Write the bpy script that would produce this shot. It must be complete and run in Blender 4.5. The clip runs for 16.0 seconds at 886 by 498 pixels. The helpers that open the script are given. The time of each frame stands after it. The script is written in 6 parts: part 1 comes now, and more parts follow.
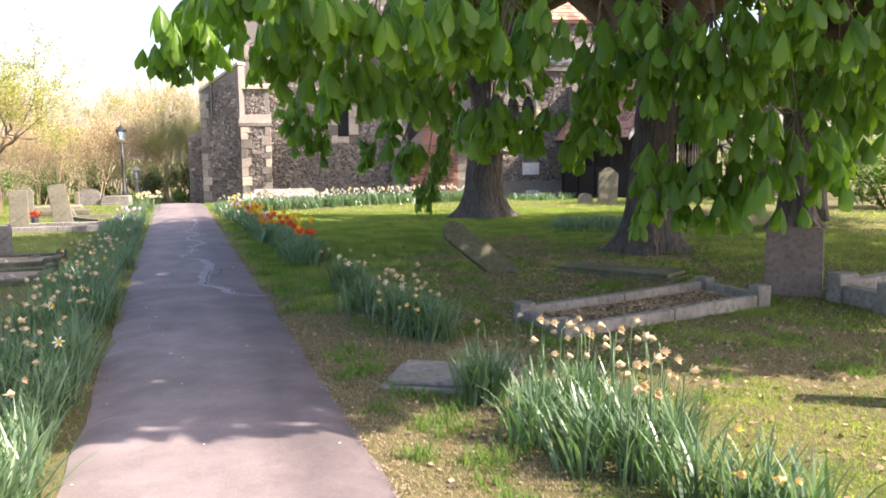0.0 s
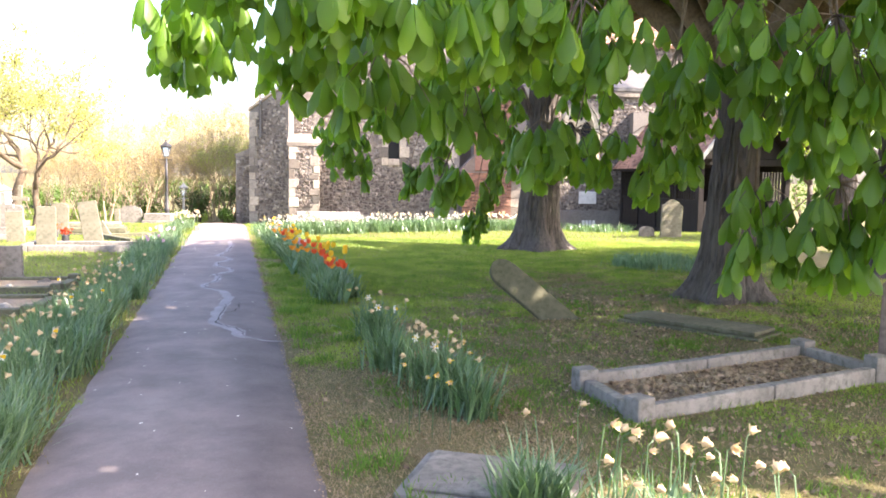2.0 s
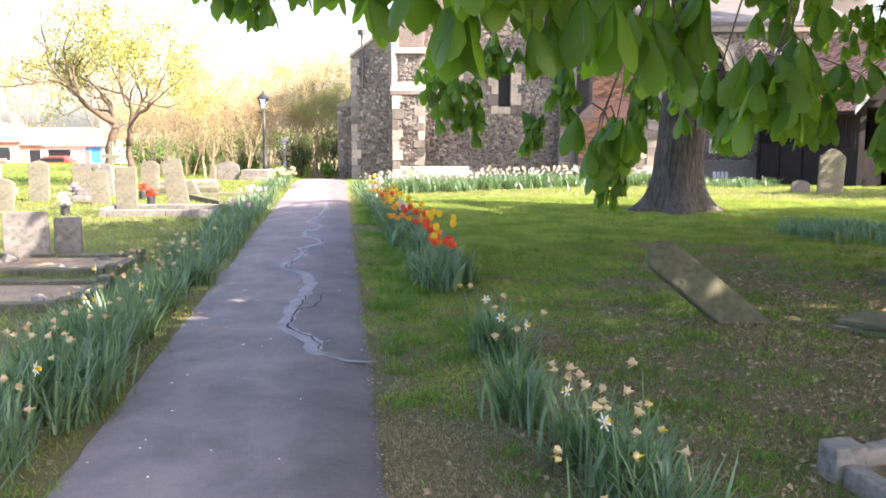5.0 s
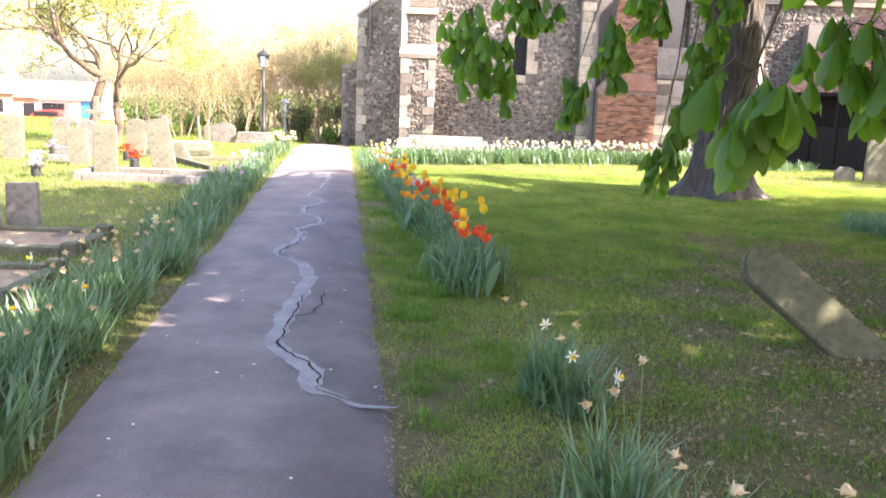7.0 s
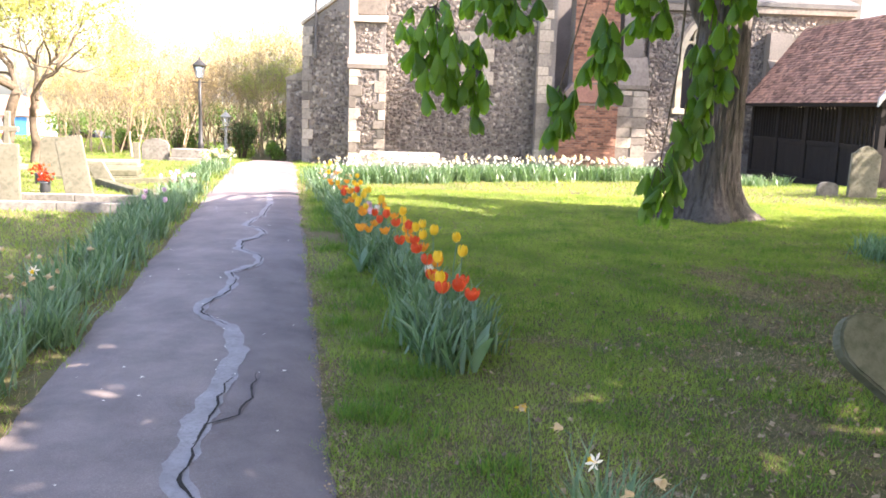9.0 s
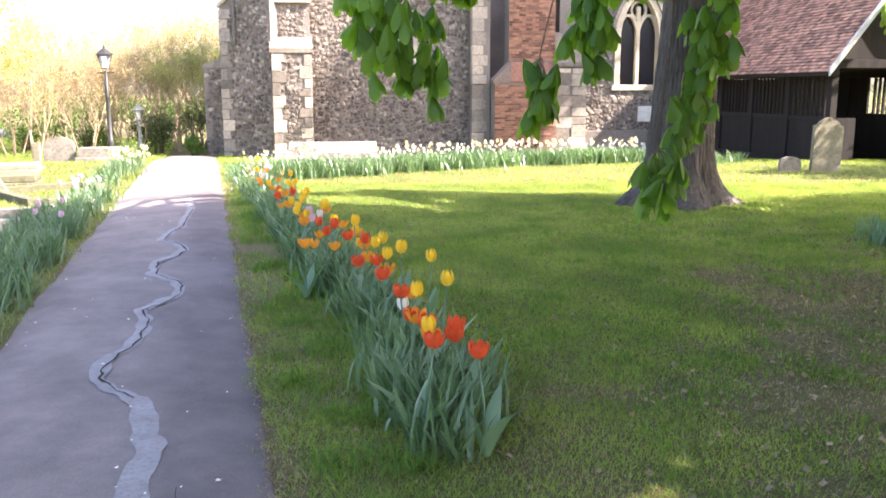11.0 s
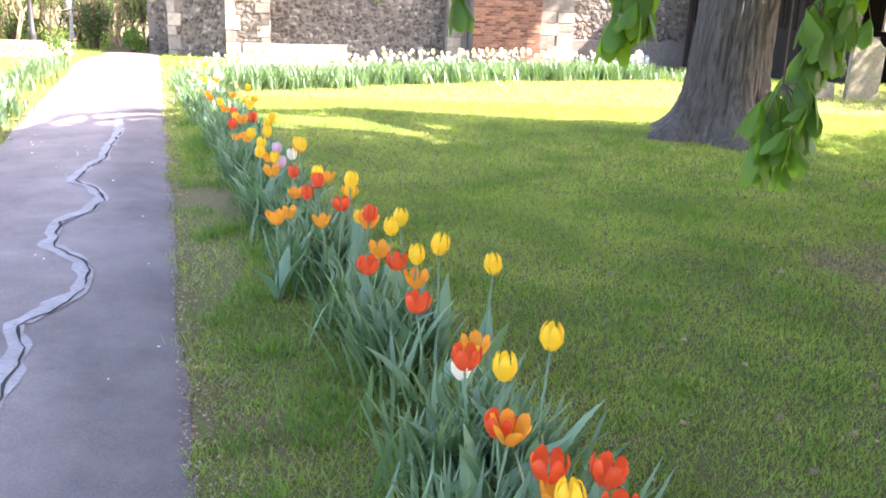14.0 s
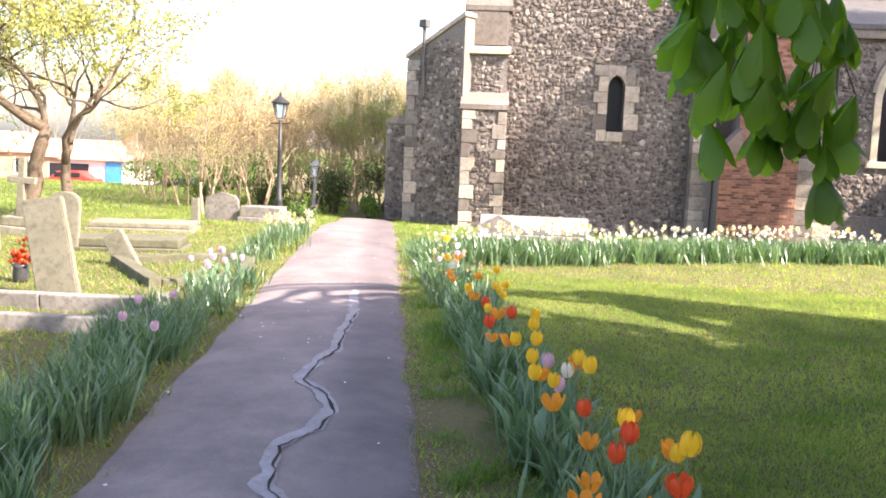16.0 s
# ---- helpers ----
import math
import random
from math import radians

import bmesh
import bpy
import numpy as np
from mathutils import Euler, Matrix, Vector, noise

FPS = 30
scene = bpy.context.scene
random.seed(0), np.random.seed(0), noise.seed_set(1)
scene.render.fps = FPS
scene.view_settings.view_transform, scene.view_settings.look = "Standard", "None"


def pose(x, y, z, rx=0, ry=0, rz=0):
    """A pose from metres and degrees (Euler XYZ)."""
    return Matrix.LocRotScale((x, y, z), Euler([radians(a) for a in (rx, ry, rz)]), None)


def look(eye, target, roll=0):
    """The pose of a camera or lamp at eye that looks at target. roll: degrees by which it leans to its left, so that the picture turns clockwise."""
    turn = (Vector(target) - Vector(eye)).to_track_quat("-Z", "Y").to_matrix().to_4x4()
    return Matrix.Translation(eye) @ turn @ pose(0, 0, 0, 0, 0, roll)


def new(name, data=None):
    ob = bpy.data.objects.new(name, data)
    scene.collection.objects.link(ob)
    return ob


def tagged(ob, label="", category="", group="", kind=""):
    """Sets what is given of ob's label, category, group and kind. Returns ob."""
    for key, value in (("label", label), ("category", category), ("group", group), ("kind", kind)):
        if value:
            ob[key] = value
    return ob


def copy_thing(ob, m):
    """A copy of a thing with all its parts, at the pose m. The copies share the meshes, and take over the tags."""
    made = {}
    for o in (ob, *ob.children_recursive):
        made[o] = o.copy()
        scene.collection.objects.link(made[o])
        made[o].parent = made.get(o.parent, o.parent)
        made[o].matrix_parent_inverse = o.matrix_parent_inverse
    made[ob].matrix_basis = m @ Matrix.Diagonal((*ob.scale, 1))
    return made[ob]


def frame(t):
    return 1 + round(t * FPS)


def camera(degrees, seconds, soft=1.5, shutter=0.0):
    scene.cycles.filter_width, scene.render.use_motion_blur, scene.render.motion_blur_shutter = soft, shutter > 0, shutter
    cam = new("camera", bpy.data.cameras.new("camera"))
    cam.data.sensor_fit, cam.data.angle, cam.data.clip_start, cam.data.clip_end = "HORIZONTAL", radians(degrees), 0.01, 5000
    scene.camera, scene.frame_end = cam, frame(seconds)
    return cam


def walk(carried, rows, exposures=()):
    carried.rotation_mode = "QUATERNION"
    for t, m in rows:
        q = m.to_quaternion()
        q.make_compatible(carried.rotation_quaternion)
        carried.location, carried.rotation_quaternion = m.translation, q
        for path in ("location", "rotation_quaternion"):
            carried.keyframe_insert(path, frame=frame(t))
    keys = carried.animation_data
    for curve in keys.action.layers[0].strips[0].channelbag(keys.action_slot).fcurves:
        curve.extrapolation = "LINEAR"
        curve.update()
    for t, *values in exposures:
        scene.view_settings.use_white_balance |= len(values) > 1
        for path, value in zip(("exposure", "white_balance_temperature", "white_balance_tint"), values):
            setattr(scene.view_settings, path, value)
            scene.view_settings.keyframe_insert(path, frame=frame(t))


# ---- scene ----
cam = camera(55.1, 16.0, soft=1.75)
METRES, EYE, TILT, LEAN, TURN = 12.903, 1.6, 0.0, 0.0, 0.0
PATH = [
    (0, (-0.08, -0.422, 1.678), (-0.065, 1.565, 1.45), -0.8),
    (0.5, (-0.048, 0.01, 1.638), (0.144, 1.989, 1.417), -0.4),
    (1, (-0.05, 0.3, 1.657), (0.184, 2.279, 1.49), -0.5),
    (1.5, (-0.025, 0.661, 1.714), (0.055, 2.653, 1.548), -0.2),
    (2, (-0.018, 1.082, 1.713), (-0.124, 3.072, 1.541), 0.8),
    (2.5, (-0.11, 1.596, 1.727), (-0.323, 3.575, 1.53), 1.0),
    (3, (-0.088, 2.034, 1.703), (-0.333, 4.008, 1.495), 1.2),
    (3.5, (-0.074, 2.352, 1.763), (-0.353, 4.322, 1.558), 3.2),
    (4, (-0.254, 2.74, 1.752), (-0.562, 4.706, 1.551), 2.6),
    (4.5, (-0.376, 3.104, 1.724), (-0.657, 5.072, 1.507), 1.9),
    (5, (-0.458, 3.541, 1.764), (-0.81, 5.488, 1.471), -0.1),
    (5.2, (-0.505, 3.657, 1.764), (-0.884, 5.597, 1.462), 1.3),
    (7.3, (-1.12, 5.504, 1.706), (-1.457, 7.441, 1.337), 2.2),
    (7.5, (-1.159, 5.712, 1.714), (-1.459, 7.656, 1.352), 1.5),
    (8, (-1.211, 6.154, 1.67), (-1.453, 8.105, 1.304), 1.3),
    (8.5, (-1.304, 6.53, 1.692), (-1.575, 8.477, 1.32), 2.8),
    (9, (-1.515, 6.942, 1.692), (-1.743, 8.901, 1.359), 1.8),
    (9.2, (-1.567, 7.089, 1.684), (-1.761, 9.054, 1.369), 1.4),
    (11.3, (-2.009, 8.757, 1.679), (-2.063, 10.721, 1.308), 0.1),
    (11.5, (-2.022, 8.936, 1.702), (-2.079, 10.903, 1.345), 0.7),
    (12, (-2.096, 9.317, 1.703), (-2.14, 11.284, 1.343), 1.8),
    (12.5, (-2.24, 9.692, 1.704), (-2.204, 11.648, 1.288), 0.9),
    (13, (-2.327, 10.04, 1.653), (-2.238, 11.967, 1.125), 0.6),
    (13.5, (-2.393, 10.457, 1.683), (-2.369, 12.371, 1.105), 2.0),
    (14, (-2.536, 10.836, 1.649), (-2.486, 12.748, 1.065), 2.1),
    (14.5, (-2.694, 11.149, 1.699), (-2.582, 13.071, 1.16), 2.8),
    (15, (-2.811, 11.656, 1.692), (-2.923, 13.617, 1.318), 3.4),
    (15.5, (-2.943, 12.035, 1.656), (-3.268, 13.986, 1.362), 3.2),
    (16, (-3.172, 12.329, 1.657), (-3.625, 14.263, 1.428), 2.3),
]
walk(cam, [(t, look(eye, target, roll)) for t, eye, target, roll in PATH],
     exposures=[(t, e, 6700, 21) for t, e in ((0, 1.75), (1.0, 2.3), (2.0, 2.55), (3.5, 2.35), (5, 2.3), (7.5, 2.6), (9, 2.55), (11.5, 2.6), (13, 2.75), (14, 3.12), (14.6, 3.14), (15.4, 2.45), (16, 2.05))])

# ---------------------------------------------------------------- light
world = bpy.data.worlds.new("sky")
scene.world = world
world.use_nodes = True
wn = world.node_tree.nodes
sky = wn.new("ShaderNodeTexSky")
sky.sky_type = "NISHITA"
sky.sun_disc = False
SUN_EL, SUN_AZ = radians(42), math.atan2(0.975, -0.22)   # azimuth from +y towards +x
sky.sun_elevation, sky.sun_rotation = SUN_EL, SUN_AZ
sky.air_density, sky.dust_density, sky.ozone_density = 1.0, 2.5, 1.0
world.node_tree.links.new(sky.outputs[0], wn["Background"].inputs[0])
wn["Background"].inputs[1].default_value = 0.138
sun = new("sun", bpy.data.lights.new("sun", "SUN"))
sun.data.energy, sun.data.angle, sun.data.color = 4.6, radians(0.5), (1.0, 0.94, 0.83)
sd = Vector((math.sin(SUN_AZ) * math.cos(SUN_EL), math.cos(SUN_AZ) * math.cos(SUN_EL), math.sin(SUN_EL)))
sun.matrix_world = look(sd * 60, (0, 0, 0))

# ---------------------------------------------------------------- materials
def nodes_of(name, rough=0.8, spec=0.3):
    m = bpy.data.materials.new(name)
    m.use_nodes = True
    nt = m.node_tree
    b = nt.nodes["Principled BSDF"]
    b.inputs["Roughness"].default_value = rough
    b.inputs["Specular IOR Level"].default_value = spec
    return m, nt, b


def noise_tex(nt, scale, detail=4, rough=0.6, coord="Object", stretch=None):
    tc = nt.nodes.new("ShaderNodeTexCoord")
    n = nt.nodes.new("ShaderNodeTexNoise")
    n.inputs["Scale"].default_value, n.inputs["Detail"].default_value, n.inputs["Roughness"].default_value = scale, detail, rough
    src = tc.outputs[coord]
    if stretch:
        mp = nt.nodes.new("ShaderNodeMapping")
        mp.inputs["Scale"].default_value = stretch
        nt.links.new(src, mp.inputs[0])
        src = mp.outputs[0]
    nt.links.new(src, n.inputs["Vector"])
    return n.outputs["Fac"]


def ramp(nt, fac, stops):
    r = nt.nodes.new("ShaderNodeValToRGB")
    el = r.color_ramp.elements
    while len(el) < len(stops):
        el.new(0.5)
    for e, (p, c) in zip(el, stops):
        e.position, e.color = p, (*c, 1)
    nt.links.new(fac, r.inputs[0])
    return r.outputs[0]


def mix(nt, fac, a, b, mode="MIX"):
    n = nt.nodes.new("ShaderNodeMix")
    n.data_type, n.blend_type = "RGBA", mode
    for sock, v in ((n.inputs[0], fac), (n.inputs[6], a), (n.inputs[7], b)):
        if isinstance(v, (int, float)):
            sock.default_value = v
        elif isinstance(v, tuple):
            sock.default_value = (*v, 1)
        else:
            nt.links.new(v, sock)
    return n.outputs[2]


def bump(nt, b, height, strength=0.4, dist=0.02):
    n = nt.nodes.new("ShaderNodeBump")
    n.inputs["Strength"].default_value, n.inputs["Distance"].default_value = strength, dist
    nt.links.new(height, n.inputs["Height"])
    nt.links.new(n.outputs[0], b.inputs["Normal"])


def mottled(name, c1, c2, c3, big=0.7, small=12, rough=0.85, bumpy=0.4, dist=0.01, coord="Object", spec=0.3, vary=None, stretch=None):
    """Colour from two scales of noise, optionally varied piece by piece ('island' or 'object')."""
    m, nt, b = nodes_of(name, rough, spec)
    f1 = noise_tex(nt, big, 5, 0.6, coord, stretch)
    f2 = noise_tex(nt, small, 6, 0.7, coord, stretch)
    col = ramp(nt, f1, [(0.32, c1), (0.68, c2)])
    spots = ramp(nt, f2, [(0.45, (0, 0, 0)), (0.72, (1, 1, 1))])
    col = mix(nt, spots, col, c3)
    if vary:
        if vary == "island":
            g = nt.nodes.new("ShaderNodeNewGeometry")
            rnd = g.outputs["Random Per Island"]
        else:
            g = nt.nodes.new("ShaderNodeObjectInfo")
            rnd = g.outputs["Random"]
        tint = ramp(nt, rnd, [(0.0, (0.45, 0.43, 0.42)), (0.5, (1.0, 0.97, 0.94)), (1.0, (1.5, 1.42, 1.3))])
        col = mix(nt, 1.0, col, tint, "MULTIPLY")
    nt.links.new(col, b.inputs["Base Color"])
    bump(nt, b, f2, bumpy, dist)
    return m


def leafy(name, c1, c2, trans=0.4, rough=0.45, spec=0.4, big=0.6, back=None, patch=0.35):
    """Leaf with light passing through, varied leaf by leaf."""
    m, nt, b = nodes_of(name, rough, spec)
    g = nt.nodes.new("ShaderNodeNewGeometry")
    col = ramp(nt, g.outputs["Random Per Island"], [(0.0, c1), (1.0, c2)])
    col = mix(nt, patch, col, ramp(nt, noise_tex(nt, big, 3), [(0.3, c1), (0.7, c2)]))
    nt.links.new(col, b.inputs["Base Color"])
    t = nt.nodes.new("ShaderNodeBsdfTranslucent")
    nt.links.new(mix(nt, 1.0, col, back or (1.6, 1.7, 0.7), "MULTIPLY"), t.inputs[0])
    mx = nt.nodes.new("ShaderNodeMixShader")
    mx.inputs[0].default_value = trans
    nt.links.new(b.outputs[0], mx.inputs[1])
    nt.links.new(t.outputs[0], mx.inputs[2])
    nt.links.new(mx.outputs[0], nt.nodes["Material Output"].inputs[0])
    return m


M_SOIL = mottled("lawn_soil", (0.115, 0.115, 0.034), (0.17, 0.135, 0.06), (0.088, 0.074, 0.034), 1.1, 22, 0.95, 0.8, 0.03)


def asphalt_material():
    """Worn asphalt: fine aggregate, blotches, and a darker resurfaced side along the lawn edge of the path."""
    m, nt, b = nodes_of("asphalt", 0.78, 0.35)
    col = ramp(nt, noise_tex(nt, 0.55, 5), [(0.32, (0.155, 0.12, 0.112)), (0.68, (0.228, 0.185, 0.172))])
    col = mix(nt, ramp(nt, noise_tex(nt, 120, 6, 0.7), [(0.45, (0, 0, 0)), (0.72, (1, 1, 1))]), col, (0.265, 0.23, 0.218))
    tc = nt.nodes.new("ShaderNodeTexCoord")
    xyz = nt.nodes.new("ShaderNodeSeparateXYZ")
    nt.links.new(tc.outputs["Object"], xyz.inputs[0])
    across = nt.nodes.new("ShaderNodeMath")
    across.operation = "MULTIPLY_ADD"
    nt.links.new(xyz.outputs[1], across.inputs[0])
    across.inputs[1].default_value = 0.307
    nt.links.new(xyz.outputs[0], across.inputs[2])
    wob = nt.nodes.new("ShaderNodeMath")
    wob.operation = "MULTIPLY_ADD"
    nt.links.new(noise_tex(nt, 1.1, 4), wob.inputs[0])
    wob.inputs[1].default_value = 0.55
    nt.links.new(across.outputs[0], wob.inputs[2])
    col = mix(nt, 1.0, col, ramp(nt, wob.outputs[0], [(0.38, (1.0, 1.0, 1.0)), (0.72, (0.68, 0.68, 0.70))]), "MULTIPLY")
    streak = ramp(nt, noise_tex(nt, 1.7, 7, 0.7), [(0.36, (0.74, 0.74, 0.74)), (0.62, (1.14, 1.13, 1.12))])
    col = mix(nt, 1.0, col, streak, "MULTIPLY")
    nt.links.new(col, b.inputs["Base Color"])
    bump(nt, b, noise_tex(nt, 110, 5, 0.7), 0.5, 0.004)
    return m


M_ASPHALT = asphalt_material()
M_BAND = mottled("worn_asphalt", (0.24, 0.22, 0.222), (0.36, 0.335, 0.34), (0.19, 0.172, 0.17), 5, 40, 0.9, 0.5, 0.004)
M_CRACK = mottled("crack_dirt", (0.02, 0.018, 0.016), (0.05, 0.042, 0.035), (0.03, 0.025, 0.02), 5, 60, 1.0, 0.5, 0.01)
M_LITTER = mottled("dry_litter", (0.27, 0.195, 0.13), (0.40, 0.31, 0.21), (0.17, 0.12, 0.075), 4, 40, 0.95, 0.8, 0.02, vary="island")


def flint_material():
    """Mixed rubble: each stone its own tone, with broad dark weather stains over the wall."""
    m, nt, b = nodes_of("flint_rubble", 0.8, 0.3)
    g = nt.nodes.new("ShaderNodeNewGeometry")
    col = ramp(nt, g.outputs["Random Per Island"], [(0.0, (0.10, 0.086, 0.08)), (0.3, (0.145, 0.123, 0.108)), (0.55, (0.19, 0.162, 0.14)), (0.8, (0.26, 0.228, 0.194)), (1.0, (0.42, 0.38, 0.325))])
    grain = noise_tex(nt, 16, 6, 0.7)
    col = mix(nt, 0.4, col, ramp(nt, grain, [(0.3, (0.35, 0.33, 0.32)), (0.7, (1.5, 1.45, 1.4))]), "MULTIPLY")
    col = mix(nt, 1.0, col, ramp(nt, noise_tex(nt, 0.28, 5, 0.62), [(0.34, (0.50, 0.46, 0.45)), (0.50, (0.95, 0.92, 0.89)), (0.66, (1.35, 1.32, 1.27))]), "MULTIPLY")
    nt.links.new(col, b.inputs["Base Color"])
    bump(nt, b, grain, 0.6, 0.02)
    return m


M_FLINT = flint_material()
M_MORTAR = mottled("lime_mortar", (0.17, 0.148, 0.13), (0.29, 0.256, 0.224), (0.11, 0.096, 0.086), 0.4, 20, 0.95, 0.7, 0.02)
M_ASHLAR = mottled("ashlar_stone", (0.28, 0.245, 0.205), (0.43, 0.385, 0.325), (0.19, 0.165, 0.145), 0.8, 10, 0.85, 0.4, 0.01, vary="object")
M_GLASS = nodes_of("leaded_glass", 0.25, 0.5)[0]
M_GLASS.node_tree.nodes["Principled BSDF"].inputs["Base Color"].default_value = (0.02, 0.02, 0.025, 1)
M_BRICK = mottled("old_brick", (0.24, 0.118, 0.082), (0.34, 0.19, 0.135), (0.15, 0.085, 0.065), 1.2, 14, 0.9, 0.5, 0.008, vary="island")
M_BRICK1 = mottled("old_brick_single", (0.24, 0.118, 0.082), (0.34, 0.19, 0.135), (0.15, 0.085, 0.065), 1.2, 14, 0.9, 0.5, 0.008, vary="object")
M_TILE = mottled("clay_roof_tile", (0.38, 0.20, 0.145), (0.52, 0.30, 0.22), (0.25, 0.16, 0.12), 0.8, 12, 0.9, 0.5, 0.01, vary="island")
M_DARKWOOD = mottled("tarred_oak", (0.015, 0.012, 0.011), (0.03, 0.024, 0.021), (0.01, 0.008, 0.007), 1.5, 20, 0.8, 0.5, 0.01, stretch=(4, 4, 0.4))
M_BARK = mottled("chestnut_bark", (0.10, 0.084, 0.071), (0.18, 0.152, 0.13), (0.042, 0.036, 0.031), 1.5, 18, 0.95, 1.0, 0.06, stretch=(1, 1, 0.16))
M_TWIG = mottled("twig_bark", (0.10, 0.075, 0.05), (0.20, 0.15, 0.10), (0.07, 0.05, 0.035), 2, 20, 0.9)
M_PALEBARK = mottled("pale_bark", (0.30, 0.22, 0.14), (0.42, 0.33, 0.22), (0.2, 0.15, 0.1), 1.5, 12, 0.9)
M_LEAF = leafy("chestnut_leaf", (0.07, 0.165, 0.022), (0.23, 0.37, 0.052), 0.6, 0.4, 0.45)
M_LEAFYOUNG = leafy("fresh_spring_leaf", (0.14, 0.22, 0.03), (0.28, 0.36, 0.06), 0.5, 0.6, 0.2)
M_PALELEAF = leafy("pale_opening_leaf", (0.36, 0.39, 0.11), (0.52, 0.52, 0.20), 0.5, 0.6, 0.2, back=(1.2, 1.15, 0.8))
M_LIMELEAF = leafy("lime_spring_leaf", (0.22, 0.30, 0.06), (0.38, 0.44, 0.12), 0.5, 0.6, 0.2, back=(1.3, 1.3, 0.8))
M_BUDS = leafy("amber_spring_buds", (0.52, 0.41, 0.20), (0.62, 0.54, 0.30), 0.45, 0.8, 0.1, back=(1.2, 1.1, 0.8))
M_HEDGE = leafy("hedge_leaf", (0.05, 0.11, 0.025), (0.16, 0.24, 0.06), 0.35, 0.6, 0.25)
M_GRASS = leafy("grass_blade", (0.10, 0.175, 0.045), (0.33, 0.385, 0.115), 0.55, 0.6, 0.2, big=1.1, patch=0.68)
M_TUFT = leafy("dark_grass_tuft", (0.06, 0.135, 0.03), (0.17, 0.26, 0.06), 0.5, 0.6, 0.2)
M_DRYGRASS = leafy("dry_grass_blade", (0.22, 0.165, 0.10), (0.46, 0.37, 0.235), 0.3, 0.8, 0.1, back=(1.2, 1.1, 0.8))
M_STRAP = leafy("daffodil_leaf", (0.05, 0.11, 0.05), (0.20, 0.28, 0.15), 0.3, 0.3, 0.5, back=(1.3, 1.6, 0.8))
M_TULIPLEAF = leafy("tulip_leaf", (0.10, 0.18, 0.10), (0.22, 0.32, 0.20), 0.25, 0.4, 0.4, back=(1.2, 1.5, 0.8))


def petal(name, c1, c2, trans=0.4):
    return leafy(name, c1, c2, trans, 0.45, 0.3, 20, back=(1.3, 1.2, 1.0))


M_YELLOW = petal("yellow_petal", (0.80, 0.50, 0.02), (0.85, 0.60, 0.05))
M_RED = petal("scarlet_petal", (0.62, 0.05, 0.02), (0.78, 0.14, 0.04))
M_ORANGE = petal("orange_petal", (0.75, 0.22, 0.03), (0.80, 0.40, 0.04))
M_WHITE = petal("white_petal", (0.75, 0.72, 0.62), (0.82, 0.80, 0.74))
M_FADED = petal("faded_petal", (0.48, 0.35, 0.20), (0.72, 0.58, 0.38), 0.3)
M_PINK = petal("pink_petal", (0.60, 0.38, 0.50), (0.70, 0.50, 0.62))
M_GRAVE = mottled("weathered_gravestone", (0.18, 0.162, 0.14), (0.30, 0.27, 0.235), (0.10, 0.095, 0.075), 2, 14, 0.9, 0.5, 0.01)
M_PALEGRAVE = mottled("pale_gravestone", (0.18, 0.165, 0.115), (0.26, 0.238, 0.175), (0.115, 0.11, 0.075), 2, 14, 0.9, 0.5, 0.01)
M_BROWNGRAVE = mottled("brown_sandstone", (0.20, 0.15, 0.125), (0.27, 0.21, 0.18), (0.13, 0.10, 0.085), 1.5, 18, 0.9, 0.5, 0.01)
M_MOSSY = mottled("mossy_gravestone", (0.095, 0.09, 0.055), (0.155, 0.145, 0.095), (0.065, 0.07, 0.035), 3, 16, 0.95, 0.5, 0.01)
M_GREYPAINT = mottled("grey_lamp_paint", (0.25, 0.25, 0.25), (0.32, 0.32, 0.31), (0.2, 0.2, 0.19), 3, 16, 0.6, 0.2, 0.01)
M_IRON = mottled("black_painted_iron", (0.018, 0.018, 0.02), (0.03, 0.03, 0.03), (0.05, 0.045, 0.04), 4, 30, 0.5, 0.2, 0.004, spec=0.5)
M_LAMPGLASS, _nt, _b = nodes_of("lamp_glass", 0.1, 0.5)
_b.inputs["Base Color"].default_value, _b.inputs["Transmission Weight"].default_value = (0.9, 0.92, 0.9, 1), 0.85
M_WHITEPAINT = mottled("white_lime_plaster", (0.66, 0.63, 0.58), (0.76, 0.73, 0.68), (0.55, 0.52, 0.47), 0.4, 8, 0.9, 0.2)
M_HOUSEBRICK = mottled("house_brick", (0.42, 0.24, 0.16), (0.52, 0.32, 0.22), (0.34, 0.19, 0.13), 0.5, 10, 0.9, 0.3)
M_ROOFRED = mottled("house_roof_tile", (0.38, 0.20, 0.14), (0.46, 0.27, 0.19), (0.3, 0.16, 0.11), 0.6, 9, 0.9, 0.3)
M_BLUE = mottled("blue_sign_paint", (0.05, 0.25, 0.55), (0.08, 0.32, 0.62), (0.04, 0.2, 0.45), 2, 10, 0.5, 0.1)
M_REDPAINT = mottled("red_paint", (0.45, 0.05, 0.04), (0.55, 0.08, 0.06), (0.35, 0.04, 0.03), 2, 10, 0.4, 0.1)
M_DARKPAINT = mottled("dark_paint", (0.05, 0.05, 0.055), (0.09, 0.09, 0.095), (0.03, 0.03, 0.03), 2, 10, 0.4, 0.1)
M_LEAD = mottled("lead_pipe", (0.10, 0.095, 0.09), (0.16, 0.15, 0.14), (0.07, 0.065, 0.06), 3, 20, 0.6, 0.2)


# ---------------------------------------------------------------- small builders
def smooth01(v):
    v = max(0.0, min(1.0, v))
    return v * v * (3 - 2 * v)


